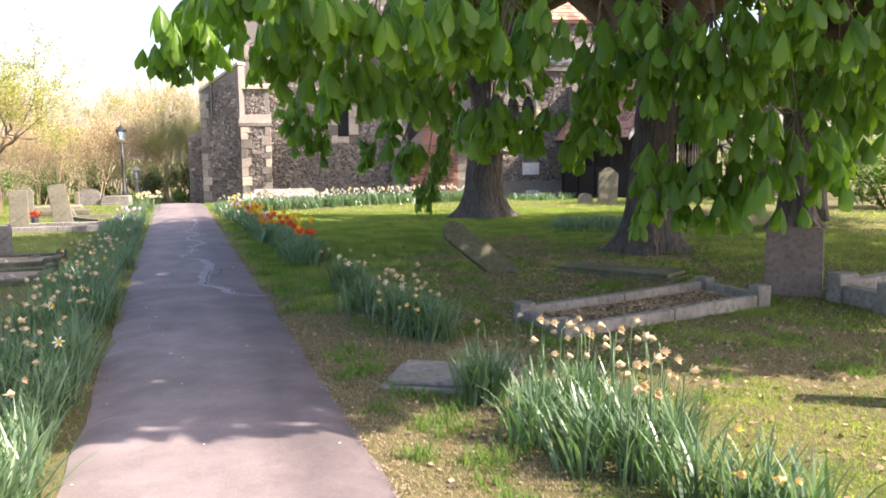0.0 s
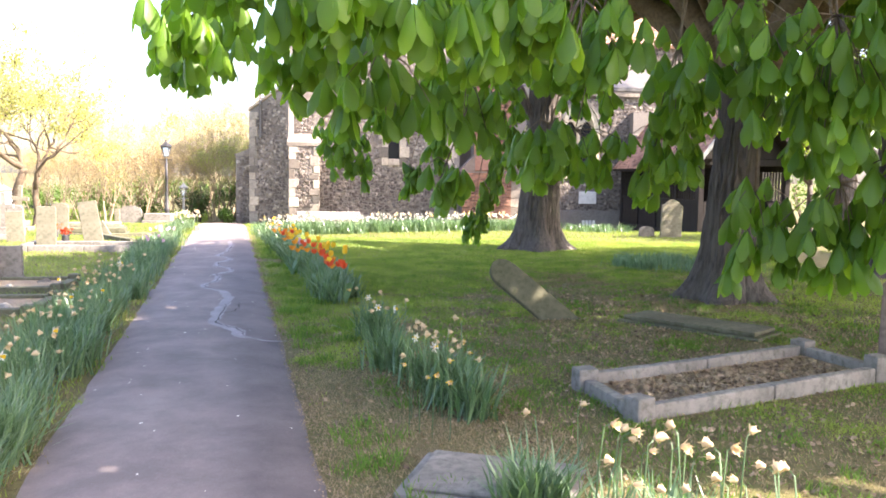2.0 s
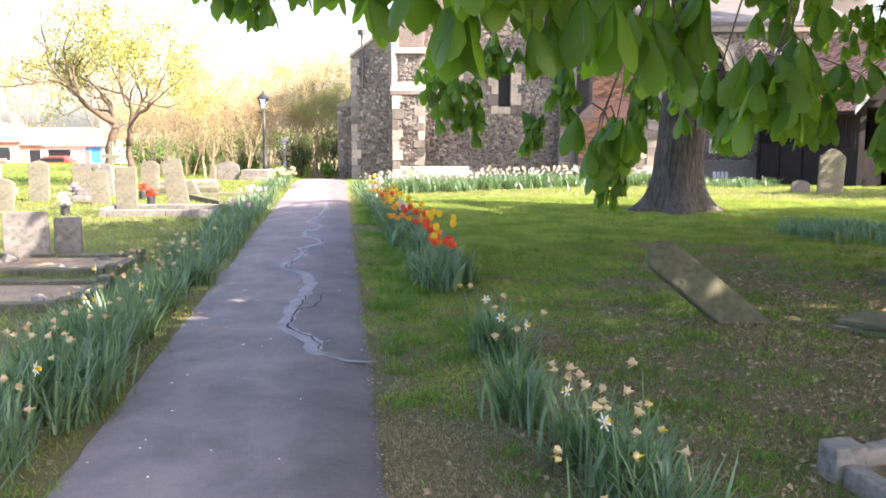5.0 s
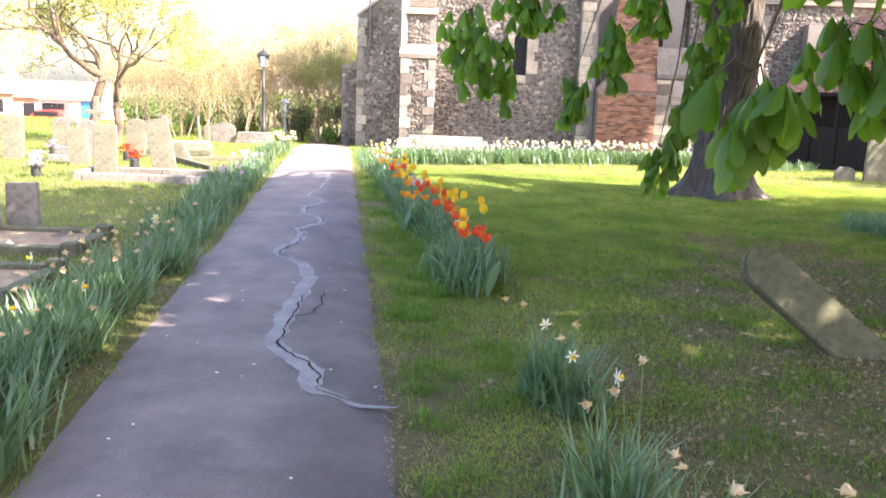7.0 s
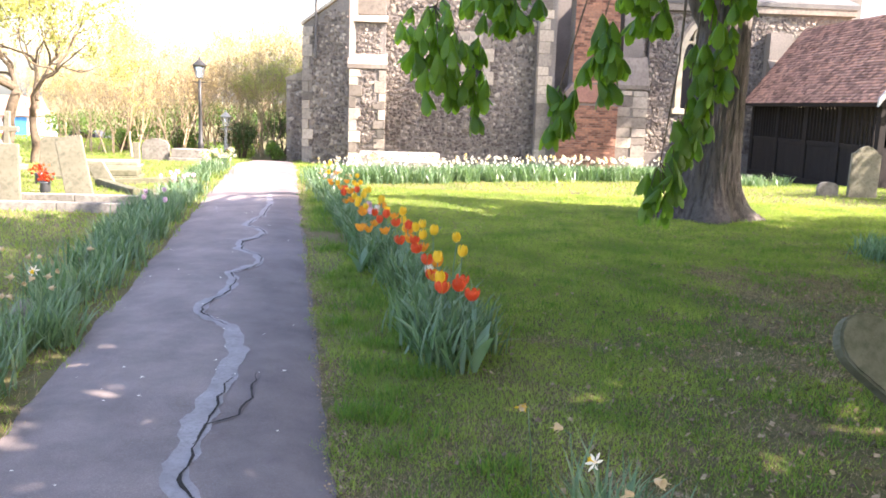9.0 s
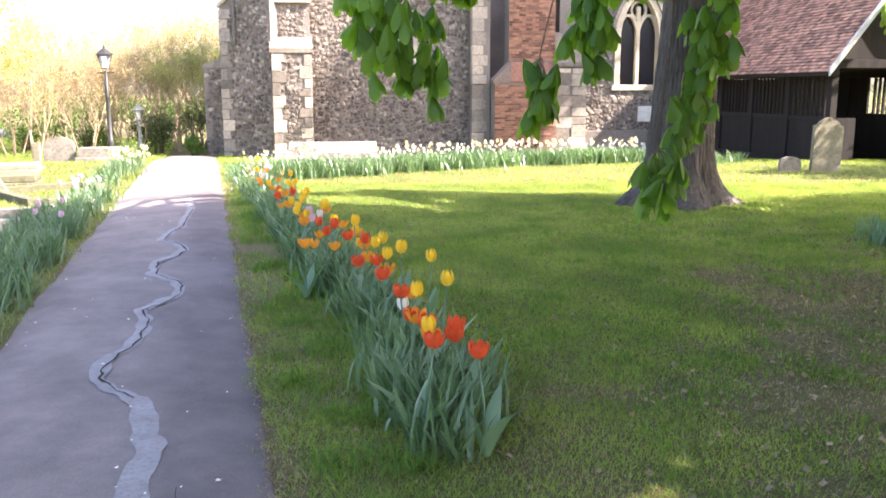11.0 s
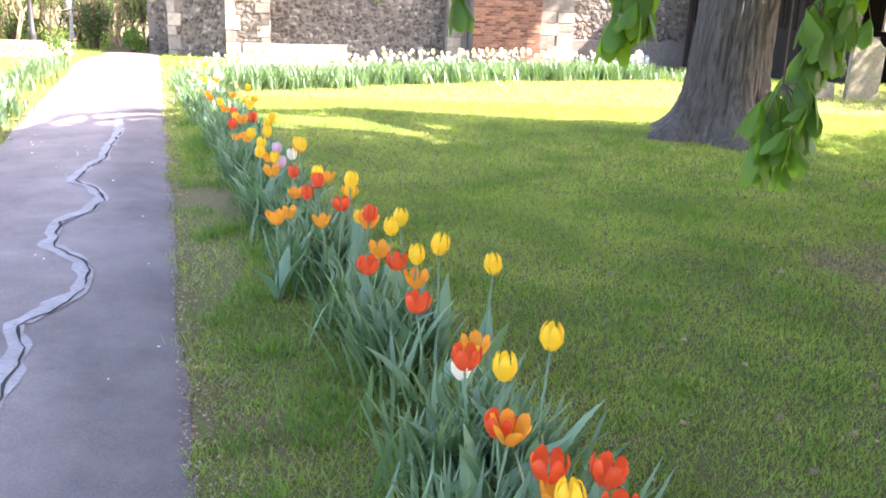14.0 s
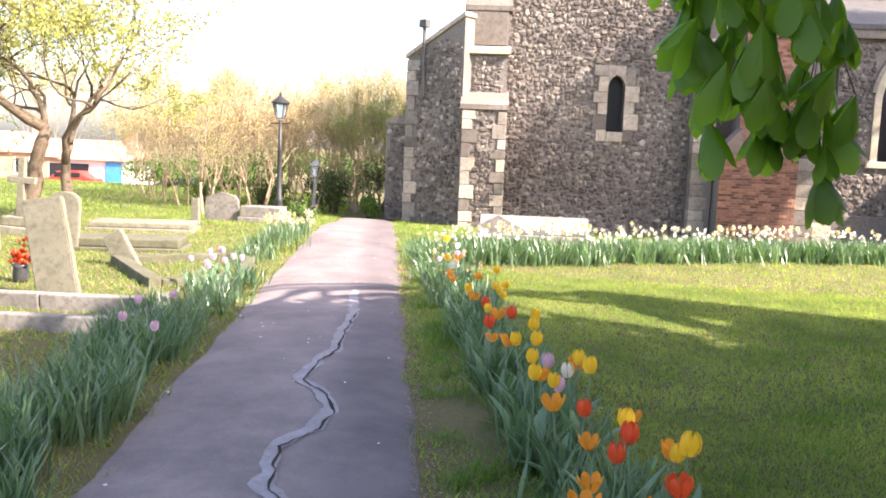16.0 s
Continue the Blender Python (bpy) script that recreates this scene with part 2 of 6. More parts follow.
def gz(x, y):
    """Height of the ground: level, dipping a little towards the church."""
    base = -0.52 * smooth01((y - 27.5) / 10.0) - 2.6 * smooth01((y - 46) / 34)
    bank = 0.05 * noise.noise(Vector((x * 0.23, y * 0.23, 0.3))) * smooth01((abs(x - path_mid(y)) - 1.2) / 2)
    return base + bank


def path_mid(y):
    """Middle of the path at y."""
    return -0.02 - 0.307 * y


def mesh_from(name, verts, faces, material=None, smooth=False):
    me = bpy.data.meshes.new(name)
    me.from_pydata([tuple(v) for v in verts], [], [tuple(f) for f in faces])
    if smooth:
        me.shade_smooth()
    if material:
        me.materials.append(material)
    return me


def part(name, data, material=None, parent=None, label="", matrix=None, smooth=False):
    """Links a bmesh or a mesh as one object under its thing."""
    if isinstance(data, bmesh.types.BMesh):
        me = bpy.data.meshes.new(name)
        data.to_mesh(me)
        data.free()
        if smooth:
            me.shade_smooth()
    else:
        me = data
    if material and not me.materials:
        me.materials.append(material)
    ob = new(name, me)
    if parent:
        ob.parent = parent
    if matrix is not None:
        ob.matrix_basis = matrix
    if label:
        ob["label"] = label
    return ob


def thing(name, m, label, category, group="", kind=""):
    ob = new(name)
    ob.empty_display_size = 0.2
    ob.matrix_basis = m
    return tagged(ob, label, category, group, kind)


def box(bm, x0, x1, y0, y1, z0, z1, bevel=0.0, taper=0.0):
    vs = []
    for z, k in ((z0, 0.0), (z1, taper)):
        for x, y in ((x0 + k, y0 + k), (x1 - k, y0 + k), (x1 - k, y1 - k), (x0 + k, y1 - k)):
            vs.append(bm.verts.new((x, y, z)))
    fs = [bm.faces.new([vs[i] for i in q]) for q in ((3, 2, 1, 0), (4, 5, 6, 7), (0, 1, 5, 4), (1, 2, 6, 5), (2, 3, 7, 6), (3, 0, 4, 7))]
    if bevel:
        es = {e for f in fs for e in f.edges}
        bmesh.ops.bevel(bm, geom=list(es), offset=bevel, segments=2, affect="EDGES", profile=0.6)
    return bm


def boxes(*args, bevel=0.0):
    bm = bmesh.new()
    for a in args:
        box(bm, *a, bevel=bevel)
    return bm


def roughen(bm, amount, scale=3.0, seed=0):
    for v in bm.verts:
        p = v.co * scale + Vector((seed * 7.1, seed * 3.3, 0))
        v.co += Vector((noise.noise(p), noise.noise(p + Vector((31, 0, 0))), noise.noise(p + Vector((0, 47, 0))))) * amount
    return bm


def prism(bm, outline, y0, y1):
    """Outline in x, z pulled through from y0 to y1."""
    a = [bm.verts.new((x, y0, z)) for x, z in outline]
    b = [bm.verts.new((x, y1, z)) for x, z in outline]
    bm.faces.new(a)
    bm.faces.new(b[::-1])
    n = len(a)
    for i in range(n):
        bm.faces.new((a[i], b[i], b[(i + 1) % n], a[(i + 1) % n]))
    bmesh.ops.recalc_face_normals(bm, faces=bm.faces)
    return bm


def tube(points, radii, sides=8, ridge=0.0, seed=0):
    """Tapered tube along points, as vertices and faces."""
    verts, faces = [], []
    up = Vector((0.31, 0.17, 0.93))
    for i, (p, r) in enumerate(zip(points, radii)):
        p = Vector(p)
        d = (Vector(points[min(i + 1, len(points) - 1)]) - Vector(points[max(i - 1, 0)])).normalized()
        a = d.cross(up if abs(d.dot(up)) < 0.95 else Vector((1, 0, 0))).normalized()
        b = d.cross(a)
        for k in range(sides):
            t = 2 * math.pi * k / sides
            rr = r * (1 + ridge * noise.noise(Vector((math.cos(t) * 3 + seed, math.sin(t) * 3, i * 0.25))))
            verts.append(p + (a * math.cos(t) + b * math.sin(t)) * rr)
    for i in range(len(points) - 1):
        for k in range(sides):
            q = (k + 1) % sides
            faces.append((i * sides + k, i * sides + q, (i + 1) * sides + q, (i + 1) * sides + k))
    faces.append(tuple(range(sides))[::-1])
    faces.append(tuple((len(points) - 1) * sides + k for k in range(sides)))
    return verts, faces


def merge(chunks):
    verts, faces = [], []
    for v, f in chunks:
        o = len(verts)
        verts.extend(v)
        faces.extend(tuple(i + o for i in q) for q in f)
    return verts, faces


def scatter(name, base_v, base_f, mats, material, seed_smooth=False):
    """One mesh out of many placed copies of a small shape; mats is an array (n, 4, 4)."""
    bv = np.c_[np.array(base_v, dtype=float), np.ones(len(base_v))]
    allv = np.einsum("nij,kj->nki", mats, bv)[:, :, :3]
    n, k = allv.shape[:2]
    me = bpy.data.meshes.new(name)
    sizes = np.array([len(f) for f in base_f])
    flat = np.concatenate([np.array(f) for f in base_f])
    loops = (flat[None, :] + (np.arange(n) * k)[:, None]).ravel()
    me.vertices.add(n * k)
    me.vertices.foreach_set("co", allv.ravel())
    me.loops.add(len(loops))
    me.loops.foreach_set("vertex_index", loops.astype(np.int32))
    starts = np.concatenate([[0], np.cumsum(np.tile(sizes, n))[:-1]])
    me.polygons.add(n * len(sizes))
    me.polygons.foreach_set("loop_start", starts.astype(np.int32))
    me.update(calc_edges=True)
    me.validate()
    if seed_smooth:
        me.shade_smooth()
    me.materials.append(material)
    return me


def turn_matrices(pos, yaw, pitch, roll, size):
    """Arrays of matrices: roll about y, pitch about x, then yaw about z."""
    n = len(pos)
    cy, sy, cp, sp, cr, sr = np.cos(yaw), np.sin(yaw), np.cos(pitch), np.sin(pitch), np.cos(roll), np.sin(roll)
    z, o = np.zeros(n), np.ones(n)
    rz = np.array([[cy, -sy, z], [sy, cy, z], [z, z, o]]).transpose(2, 0, 1)
    rx = np.array([[o, z, z], [z, cp, -sp], [z, sp, cp]]).transpose(2, 0, 1)
    ry = np.array([[cr, z, sr], [z, o, z], [-sr, z, cr]]).transpose(2, 0, 1)
    m = np.zeros((n, 4, 4))
    m[:, :3, :3] = rz @ rx @ ry * np.asarray(size)[:, None, None]
    m[:, :3, 3] = pos
    m[:, 3, 3] = 1
    return m


rng = np.random.default_rng(5)


# ---------------------------------------------------------------- ground and path
def grid_mesh(name, xs, ys, material, height):
    verts = [(x, y, height(x, y)) for y in ys for x in xs]
    w = len(xs)
    faces = [(j * w + i, j * w + i + 1, (j + 1) * w + i + 1, (j + 1) * w + i) for j in range(len(ys) - 1) for i in range(w - 1)]
    return mesh_from(name, verts, faces, material, True)


xs = [-900, -300, -100, -50] + [-30 + 0.5 * i for i in range(101)] + [40, 80, 300, 900]
ys = [-300, -100, -30, -10] + [-5 + 0.5 * i for i in range(101)] + [60, 100, 300, 1200]
ground = tagged(part("ground", grid_mesh("ground", xs, ys, M_SOIL, gz)), "churchyard lawn soil with moss and dry patches", "ground", kind="structure")


def path_edge(y, side):
    wob = 0.05 * noise.noise(Vector((side * 9, y * 0.9, 0))) + 0.03 * noise.noise(Vector((side * 5, y * 3.7, 2)))
    return path_mid(y) + side * (0.84 + wob)


def path_mesh():
    verts, faces = [], []
    steps = [-6 + 0.2 * i for i in range(215)]
    for y in steps:
        for k in range(9):
            u = k / 8
            x = path_edge(y, -1) * (1 - u) + path_edge(y, 1) * u
            crown = 0.035 + 0.02 * math.sin(math.pi * u) if 0 < k < 8 else 0.004
            verts.append((x, y, -0.52 * smooth01((y - 27.5) / 10.0) + crown + 0.006 * noise.noise(Vector((x * 1.5, y * 1.5, 0)))))
    for j in range(len(steps) - 1):
        for k in range(8):
            faces.append((j * 9 + k, j * 9 + k + 1, (j + 1) * 9 + k + 1, (j + 1) * 9 + k))
    return mesh_from("path", verts, faces, M_ASPHALT, True)


path = tagged(part("path", path_mesh()), "narrow grey asphalt churchyard path with cracks", "path", kind="structure")


def path_z(x, y):
    u = max(0.0, min(1.0, (x - path_mid(y) + 0.84) / 1.68))
    return -0.52 * smooth01((y - 27.5) / 10.0) + 0.035 + 0.02 * math.sin(math.pi * u)


def ribbon(pts, width, lift, seed, ragged=0.5):
    """A ragged flat strip along points on the path."""
    fine = []
    for a, b in zip(pts, pts[1:]):
        n = max(2, int(math.dist(a, b) / 0.06))
        for i in range(n):
            t = i / n
            x, y = a[0] + (b[0] - a[0]) * t, a[1] + (b[1] - a[1]) * t
            fine.append((x + 0.03 * noise.noise(Vector((x * 9, y * 9, seed))), y + 0.03 * noise.noise(Vector((x * 9, y * 9, seed + 5)))))
    verts, faces = [], []
    for i, (x, y) in enumerate(fine):
        p, q = fine[max(i - 1, 0)], fine[min(i + 1, len(fine) - 1)]
        d = Vector((q[0] - p[0], q[1] - p[1])).normalized()
        for sgn in (-1, 1):
            w = width * 0.5 * (1 + ragged * noise.noise(Vector((x * 7, y * 7, seed + sgn)))) * min(1, 0.3 + 0.2 * min(i, len(fine) - 1 - i))
            px, py = x - d.y * w * sgn, y + d.x * w * sgn
            verts.append((px, py, path_z(px, py) + lift))
        if i:
            faces.append((2 * i - 2, 2 * i - 1, 2 * i + 1, 2 * i))
    return verts, faces


CRACK = [(-6.3, 21.4), (-6.18, 21.0), (-5.86, 20.1), (-5.7, 19.4), (-5.5, 18.6), (-5.49, 18.2), (-5.4, 17.68), (-5.12, 17.4), (-4.95, 17.1), (-4.92, 16.75), (-5.0, 16.4), (-4.82, 15.85),
         (-4.62, 15.7), (-4.46, 15.5), (-4.36, 15.15), (-4.38, 14.85), (-4.46, 14.62), (-4.3, 14.3), (-4.22, 14.0), (-4.18, 13.7), (-4.21, 13.36), (-4.13, 13.1), (-3.95, 12.9), (-3.75, 12.75),
         (-3.6, 12.45), (-3.45, 12.1), (-3.35, 11.65), (-3.27, 11.25), (-3.18, 10.8), (-3.1, 10.45), (-3.04, 10.2), (-2.9, 10.07), (-2.75, 9.95), (-2.63, 9.8), (-2.54, 9.52), (-2.25, 9.4)]


band_chunks = [ribbon([p for p in CRACK if p[1] > 12.7], 0.10, 0.004, 1, 0.7), ribbon([p for p in CRACK if 12.95 > p[1]], 0.13, 0.004, 6, 0.6), ribbon([(-2.5, 9.5), (-2.2, 9.35), (-1.95, 9.42)], 0.05, 0.004, 12, 0.8)]
part("worn_band", mesh_from("worn_band", *merge(band_chunks), M_BAND), None, path, "paler worn edges along the crack")
crack_chunks = [ribbon([(x + 0.045, y - 0.02) for x, y in CRACK if y < 12.0], 0.013, 0.008, 8, 1.8), ribbon([(x + 0.03, y - 0.02) for x, y in CRACK if 12.6 < y < 15.3], 0.013, 0.008, 13, 1.8), ribbon([(x + 0.03, y - 0.02) for x, y in CRACK if 15.1 < y < 20.5], 0.014, 0.008, 14, 1.9),
                ribbon([(-3.1, 10.6), (-3.15, 10.87), (-3.05, 11.05), (-3.07, 11.3), (-3.22, 11.8)], 0.012, 0.008, 9, 1.2),
                ribbon([(-4.7, 11.3), (-4.4, 11.0), (-4.35, 10.6)], 0.009, 0.006, 10)]
part("crack", mesh_from("crack", *merge(crack_chunks), M_CRACK), None, path, "dark open crack")


# petals and bits of litter lying on the path
n = 130
py = rng.uniform(1.5, 27, n)
px = np.array([path_mid(y) for y in py]) + rng.uniform(-0.8, 0.8, n)
pos = np.c_[px, py, [path_z(x, y) + 0.008 for x, y in zip(px, py)]]
flake_v = [(-1, -0.6, 0), (0.7, -0.8, 0.1), (1, 0.5, 0), (-0.6, 0.8, 0.15)]
part("fallen_petals", scatter("fallen_petals", flake_v, [(0, 1, 2, 3)], turn_matrices(pos, rng.uniform(0, 6.3, n), np.zeros(n), np.zeros(n), rng.uniform(0.005, 0.013, n)), M_WHITE), None, path,
     "small pale petals and crumbs")["kind"] = "stuff"

# ---------------------------------------------------------------- church
CH = Matrix.Translation((-4, 38, 0)) @ Matrix.Rotation(radians(10), 4, "Z")
BASE = -0.75
church = thing("church", CH, "old flint and stone parish church with a brick buttress", "church")


def rubble_stones(name, x0, x1, z0, z1, y, axis, count_w, parent, holes=(), seed=1, material=None, size=(0.15, 0.115), label="", matrix=None):
    """Rows of uneven rubble stones proud of a wall face. axis 'x': the face looks along -y; 'y': it looks along -x; 'Y': along +x."""
    r = random.Random(seed)
    verts, faces = [], []
    z = z0
    while z < z1 - 0.03:
        h = min(size[1] * r.uniform(0.7, 1.3), z1 - z)
        x = x0 - r.uniform(0, 0.15)
        while x < x1:
            w = size[0] * r.choice((0.5, 0.7, 0.9, 1.1, 1.6)) * r.uniform(0.85, 1.15)
            cx, cz = x + w / 2 + r.uniform(-0.02, 0.02), z + h / 2 + r.uniform(-0.05, 0.05)
            hw, hh = w / 2 * r.uniform(0.75, 1.08), h / 2 * r.uniform(0.7, 1.35)
            x += w
            if cx - hw * 0.6 < x0 or cx + hw * 0.6 > x1 or any(hx0 < cx < hx1 and hz0 < cz < hz1 for hx0, hx1, hz0, hz1 in holes):
                continue
            o, d, k, tw = len(verts), r.uniform(0.01, 0.05), 7, r.uniform(-0.6, 0.6)
            ring = []
            for i in range(k):
                t = 2 * math.pi * (i + r.uniform(-0.28, 0.28)) / k
                q = r.uniform(0.78, 1.12)
                ex, ez = math.cos(t) * hw * q, math.sin(t) * hh * q
                ca, sa = math.cos(tw * 0.5), math.sin(tw * 0.5)
                ring.append((min(max(cx + ex * ca - ez * sa, x0), x1), min(max(cz + ex * sa + ez * ca, z0), z1)))
            for depth, shrink in ((-0.01, 1.0), (d * 0.7, 0.93), (d, 0.7)):
                for ex, ez in ring:
                    px_, pz_ = cx + (ex - cx) * shrink, cz + (ez - cz) * shrink
                    verts.append((px_, y - depth, pz_) if axis == "x" else ((y - depth, px_, pz_) if axis == "y" else (y + depth, px_, pz_)))
            for lv in (0, 1):
                for i in range(k):
                    j = (i + 1) % k
                    faces.append((o + lv * k + i, o + lv * k + j, o + lv * k + k + j, o + lv * k + k + i))
            faces.append(tuple(o + 2 * k + i for i in range(k)))
        z += h * 0.86
    ob = part(name, mesh_from(name, verts, faces, material or M_FLINT), None, parent, label, matrix)
    ob["kind"] = "stuff"
    return ob


SLIT = (-0.70, 0.35, 2.12, 4.32)
# tower wall with a slit opening through it
tower = part("tower_wall", boxes((-4.60, -0.42, 0, 1.0, BASE, 8.4)), M_MORTAR, church, "flint rubble tower wall")
part("tower_wall", boxes((0.07, 2.35, 0, 1.0, BASE, 8.4)), M_MORTAR, church)
part("tower_wall", boxes((-0.419, 0.069, 0, 1.0, BASE, 2.42)), M_MORTAR, church)
part("tower_wall", boxes((-0.419, 0.069, 0, 1.0, 4.05, 8.4)), M_MORTAR, church)
rubble_stones("rubble", -3.4, 2.0, -0.7, 8.2, 0, "x", 0, tower, [SLIT], 3, label="uneven flint and ragstone rubble")
part("tower_side", boxes((-4.60, -3.6, 1.003, 5.0, BASE, 8.4)), M_MORTAR, church)
slit = part("slit_window", boxes((-0.41, 0.06, 0.35, 0.38, 2.40, 4.06)), M_GLASS, church, "dark leaded lancet glass")
r = random.Random(4)
for side, xa, xb in ((-1, SLIT[0], -0.42), (1, 0.07, SLIT[1])):
    z = SLIT[2]
    while z < 4.2:
        h = min(r.uniform(0.3, 0.5), 4.32 - z)
        ext = r.choice((0, 0.14))
        part("jamb_stone", boxes((xa - (ext if side < 0 else 0), xb + (ext if side > 0 else 0), -0.06, 0.34, z + 0.005, z + h - 0.005), bevel=0.012), M_ASHLAR, slit)
        z += h
part("sill", roughen(boxes((-0.416, 0.066, -0.09, 0.3, 2.12, 2.40), bevel=0.02), 0.01), M_ASHLAR, slit)
bm = bmesh.new()
prism(bm, [(-0.416, 4.315), (-0.416, 3.75)] + [(-0.40 + 0.225 * (1 - math.cos(t)), 3.75 + 0.28 * math.sin(t)) for t in (0.5, 1.0, 1.4)] + [(-0.175, 4.06)] +
      [(0.05 - 0.225 * (1 - math.cos(t)), 3.75 + 0.28 * math.sin(t)) for t in (1.4, 1.0, 0.5)] + [(0.066, 3.75), (0.066, 4.315)], -0.062, 0.3)
part("head_stone", bm, M_ASHLAR, slit)


def quoins(xa, xb, y0, y1, z0, z1, parent, seed, alternate=0.16, inward=1):
    """Alternating long and short corner stones, each one a piece."""
    rr = random.Random(seed)
    z, k = z0, 0
    while z < z1 - 0.1:
        h = min(rr.uniform(0.26, 0.44), z1 - z)
        e = alternate * (k % 2) + rr.uniform(-0.03, 0.03)
        a, b = (xa, xb + e) if inward > 0 else (xa - e, xb)
        part("quoin", roughen(boxes((a, b, y0 - rr.uniform(0, 0.02), y1, z + 0.008, z + h - 0.008), bevel=0.015), 0.008, 5, k), M_ASHLAR, parent)
        z += h
        k += 1


def buttress(name, x0, x1, y_out, stages, label):
    """Stepped buttress in front of the wall: stages are (z_bottom, z_top, projection), with sloped caps."""
    bm = bmesh.new()
    for (za, zb, d) in stages:
        box(bm, x0, x1, -d, -0.003, za, zb)
    return part(name, bm, M_MORTAR, church, label)


# angled corner pier under a raking coping, and the lower buttress that stands against it
PIER = Matrix.Translation((-6.3, 0.15, 0)) @ Matrix.Rotation(radians(-33), 4, "Z")
bm = bmesh.new()
prism(bm, [(0, BASE), (2.0, BASE), (2.0, 5.42), (0, 4.36)], 0, 1.6)
pier = part("corner_pier", bm, M_MORTAR, church, "tall flint corner pier turned at an angle", PIER)
rubble_stones("rubble", 0.3, 1.98, -0.7, 4.45, 0, "x", 0, pier, seed=11, label="uneven flint rubble")
rubble_stones("rubble", 0.9, 1.98, 4.45, 4.85, 0, "x", 0, pier, seed=12)
rubble_stones("rubble", 0.02, 1.58, -0.7, 4.3, 0, "y", 0, pier, seed=13)
quoins(-0.03, 0.27, -0.04, 0.3, -0.72, 4.3, pier, 5)
bm = bmesh.new()
prism(bm, [(-0.07, 4.34), (-0.07, 4.46), (2.04, 5.58), (2.04, 5.46)], -0.07, 1.62)
part("raking_coping", roughen(bm, 0.01), M_ASHLAR, pier, "raking stone coping")
flank = part("rear_buttress", boxes((-7.0, -6.12, 0.9, 2.4, BASE, 2.45)), M_MORTAR, church, "small flint side buttress")
rubble_stones("rubble", -6.98, -6.14, -0.7, 2.4, 0.9, "x", 0, flank, seed=16)
bm = bmesh.new()
prism(bm, [(-7.04, 2.45), (-7.04, 2.52), (-6.1, 2.9), (-6.1, 2.45)], 0.86, 2.42)
part("weathering", bm, M_ASHLAR, flank, "sloped stone cap")
low = buttress("stepped_buttress", -4.58, -3.38, 1.3, [(BASE, 2.86, 1.3), (3.1, 4.46, 0.62), (4.46, 5.7, 0.5)], "stepped flint buttress with pale quoins")
rubble_stones("rubble", -4.3, -3.62, -0.4, 2.84, -1.3, "x", 0, low, seed=21)
rubble_stones("rubble", -1.28, -0.05, -0.7, 2.84, -3.38, "Y", 0, low, seed=22)
rubble_stones("rubble", -4.4, -3.5, 3.3, 4.42, -0.62, "x", 0, low, seed=23)
part("ashlar_block", roughen(boxes((-4.56, -3.42, -0.54, -0.498, 4.72, 5.66), bevel=0.015), 0.008), M_ASHLAR, low, "pale dressed facing stone")
quoins(-4.60, -4.34, -1.33, -0.9, -0.72, 2.84, low, 6)
quoins(-3.60, -3.36, -1.33, -0.9, -0.72, 2.84, low, 7, inward=-1)
SW = Matrix(((0, 1, 0, 0), (1, 0, 0, 0), (0, 0, 1, 0), (0, 0, 0, 1)))
for (za, zb, ya, yb) in ((2.86, 3.42, -1.36, -0.56), (4.46, 4.72, -0.76, -0.44), (5.7, 6.4, -0.56, -0.02)):
    bm = bmesh.new()
    prism(bm, [(ya, za), (ya, za + 0.14), (yb, zb), (yb, za)], -4.66, -3.31)
    part("weathering", roughen(bm, 0.01), M_ASHLAR, low, "sloped stone cap", SW)
pipe = part("rain_pipe", mesh_from("rain_pipe", *tube([(0.62, -0.09, z) for z in (3.2, 4.2, 5.25)], [0.05] * 3, 8), M_LEAD), None, pier, "lead rainwater pipe")
part("hopper", boxes((0.49, 0.75, -0.2, 0.02, 5.2, 5.42), bevel=0.02), M_LEAD, pipe)

# grey stone strip, brick buttress and white stone buttress
strip = part("stone_strip", boxes((2.02, 2.62, -0.55, -0.003, BASE, 6.5)), M_MORTAR, church, "grey dressed stone strip")
quoins(2.0, 2.4, -0.58, -0.2, -0.7, 6.4, strip, 31, 0.1)


def brick_field(parent, x0, x1, y, z0, z1, limit):
    """Courses of single bricks on the face y; the lowest are pieces of their own, the others joined."""
    bw, bh, g = 0.215, 0.065, 0.011
    long_m = mesh_from("brick", *(lambda b: ([v.co.copy() for v in b.verts], [[v.index for v in f.verts] for f in b.faces]))(_indexed(boxes((0, bw, -0.02, 0.05, 0, bh), bevel=0.004))), M_BRICK1)
    rest_v, rest_f, made, row, z = [], [], 0, 0, z0
    rr = random.Random(9)
    while z < z1 - bh:
        x = x0 - (row % 2) * bw * 0.5
        while x < x1 - 0.03:
            a, b = max(x, x0), min(x + bw, x1)
            dy = rr.uniform(-0.006, 0.006)
            if made < limit and a == x and b == x + bw:
                part("brick", long_m, None, parent, matrix=Matrix.Translation((a, y + dy, z)))
                made += 1
            elif b - a > 0.04:
                o = len(rest_v)
                rest_v += [(a, y + dy - 0.02, z), (b, y + dy - 0.02, z), (b, y + dy - 0.02, z + bh), (a, y + dy - 0.02, z + bh), (a, y, z), (b, y, z), (b, y, z + bh), (a, y, z + bh)]
                rest_f += [tuple(o + i for i in q) for q in ((0, 1, 2, 3), (0, 4, 5, 1), (1, 5, 6, 2), (2, 6, 7, 3), (3, 7, 4, 0))]
            x += bw + g
        z += bh + g
        row += 1
    ob = part("brickwork", mesh_from("brickwork", rest_v, rest_f, M_BRICK), None, parent)
    ob["kind"] = "stuff"


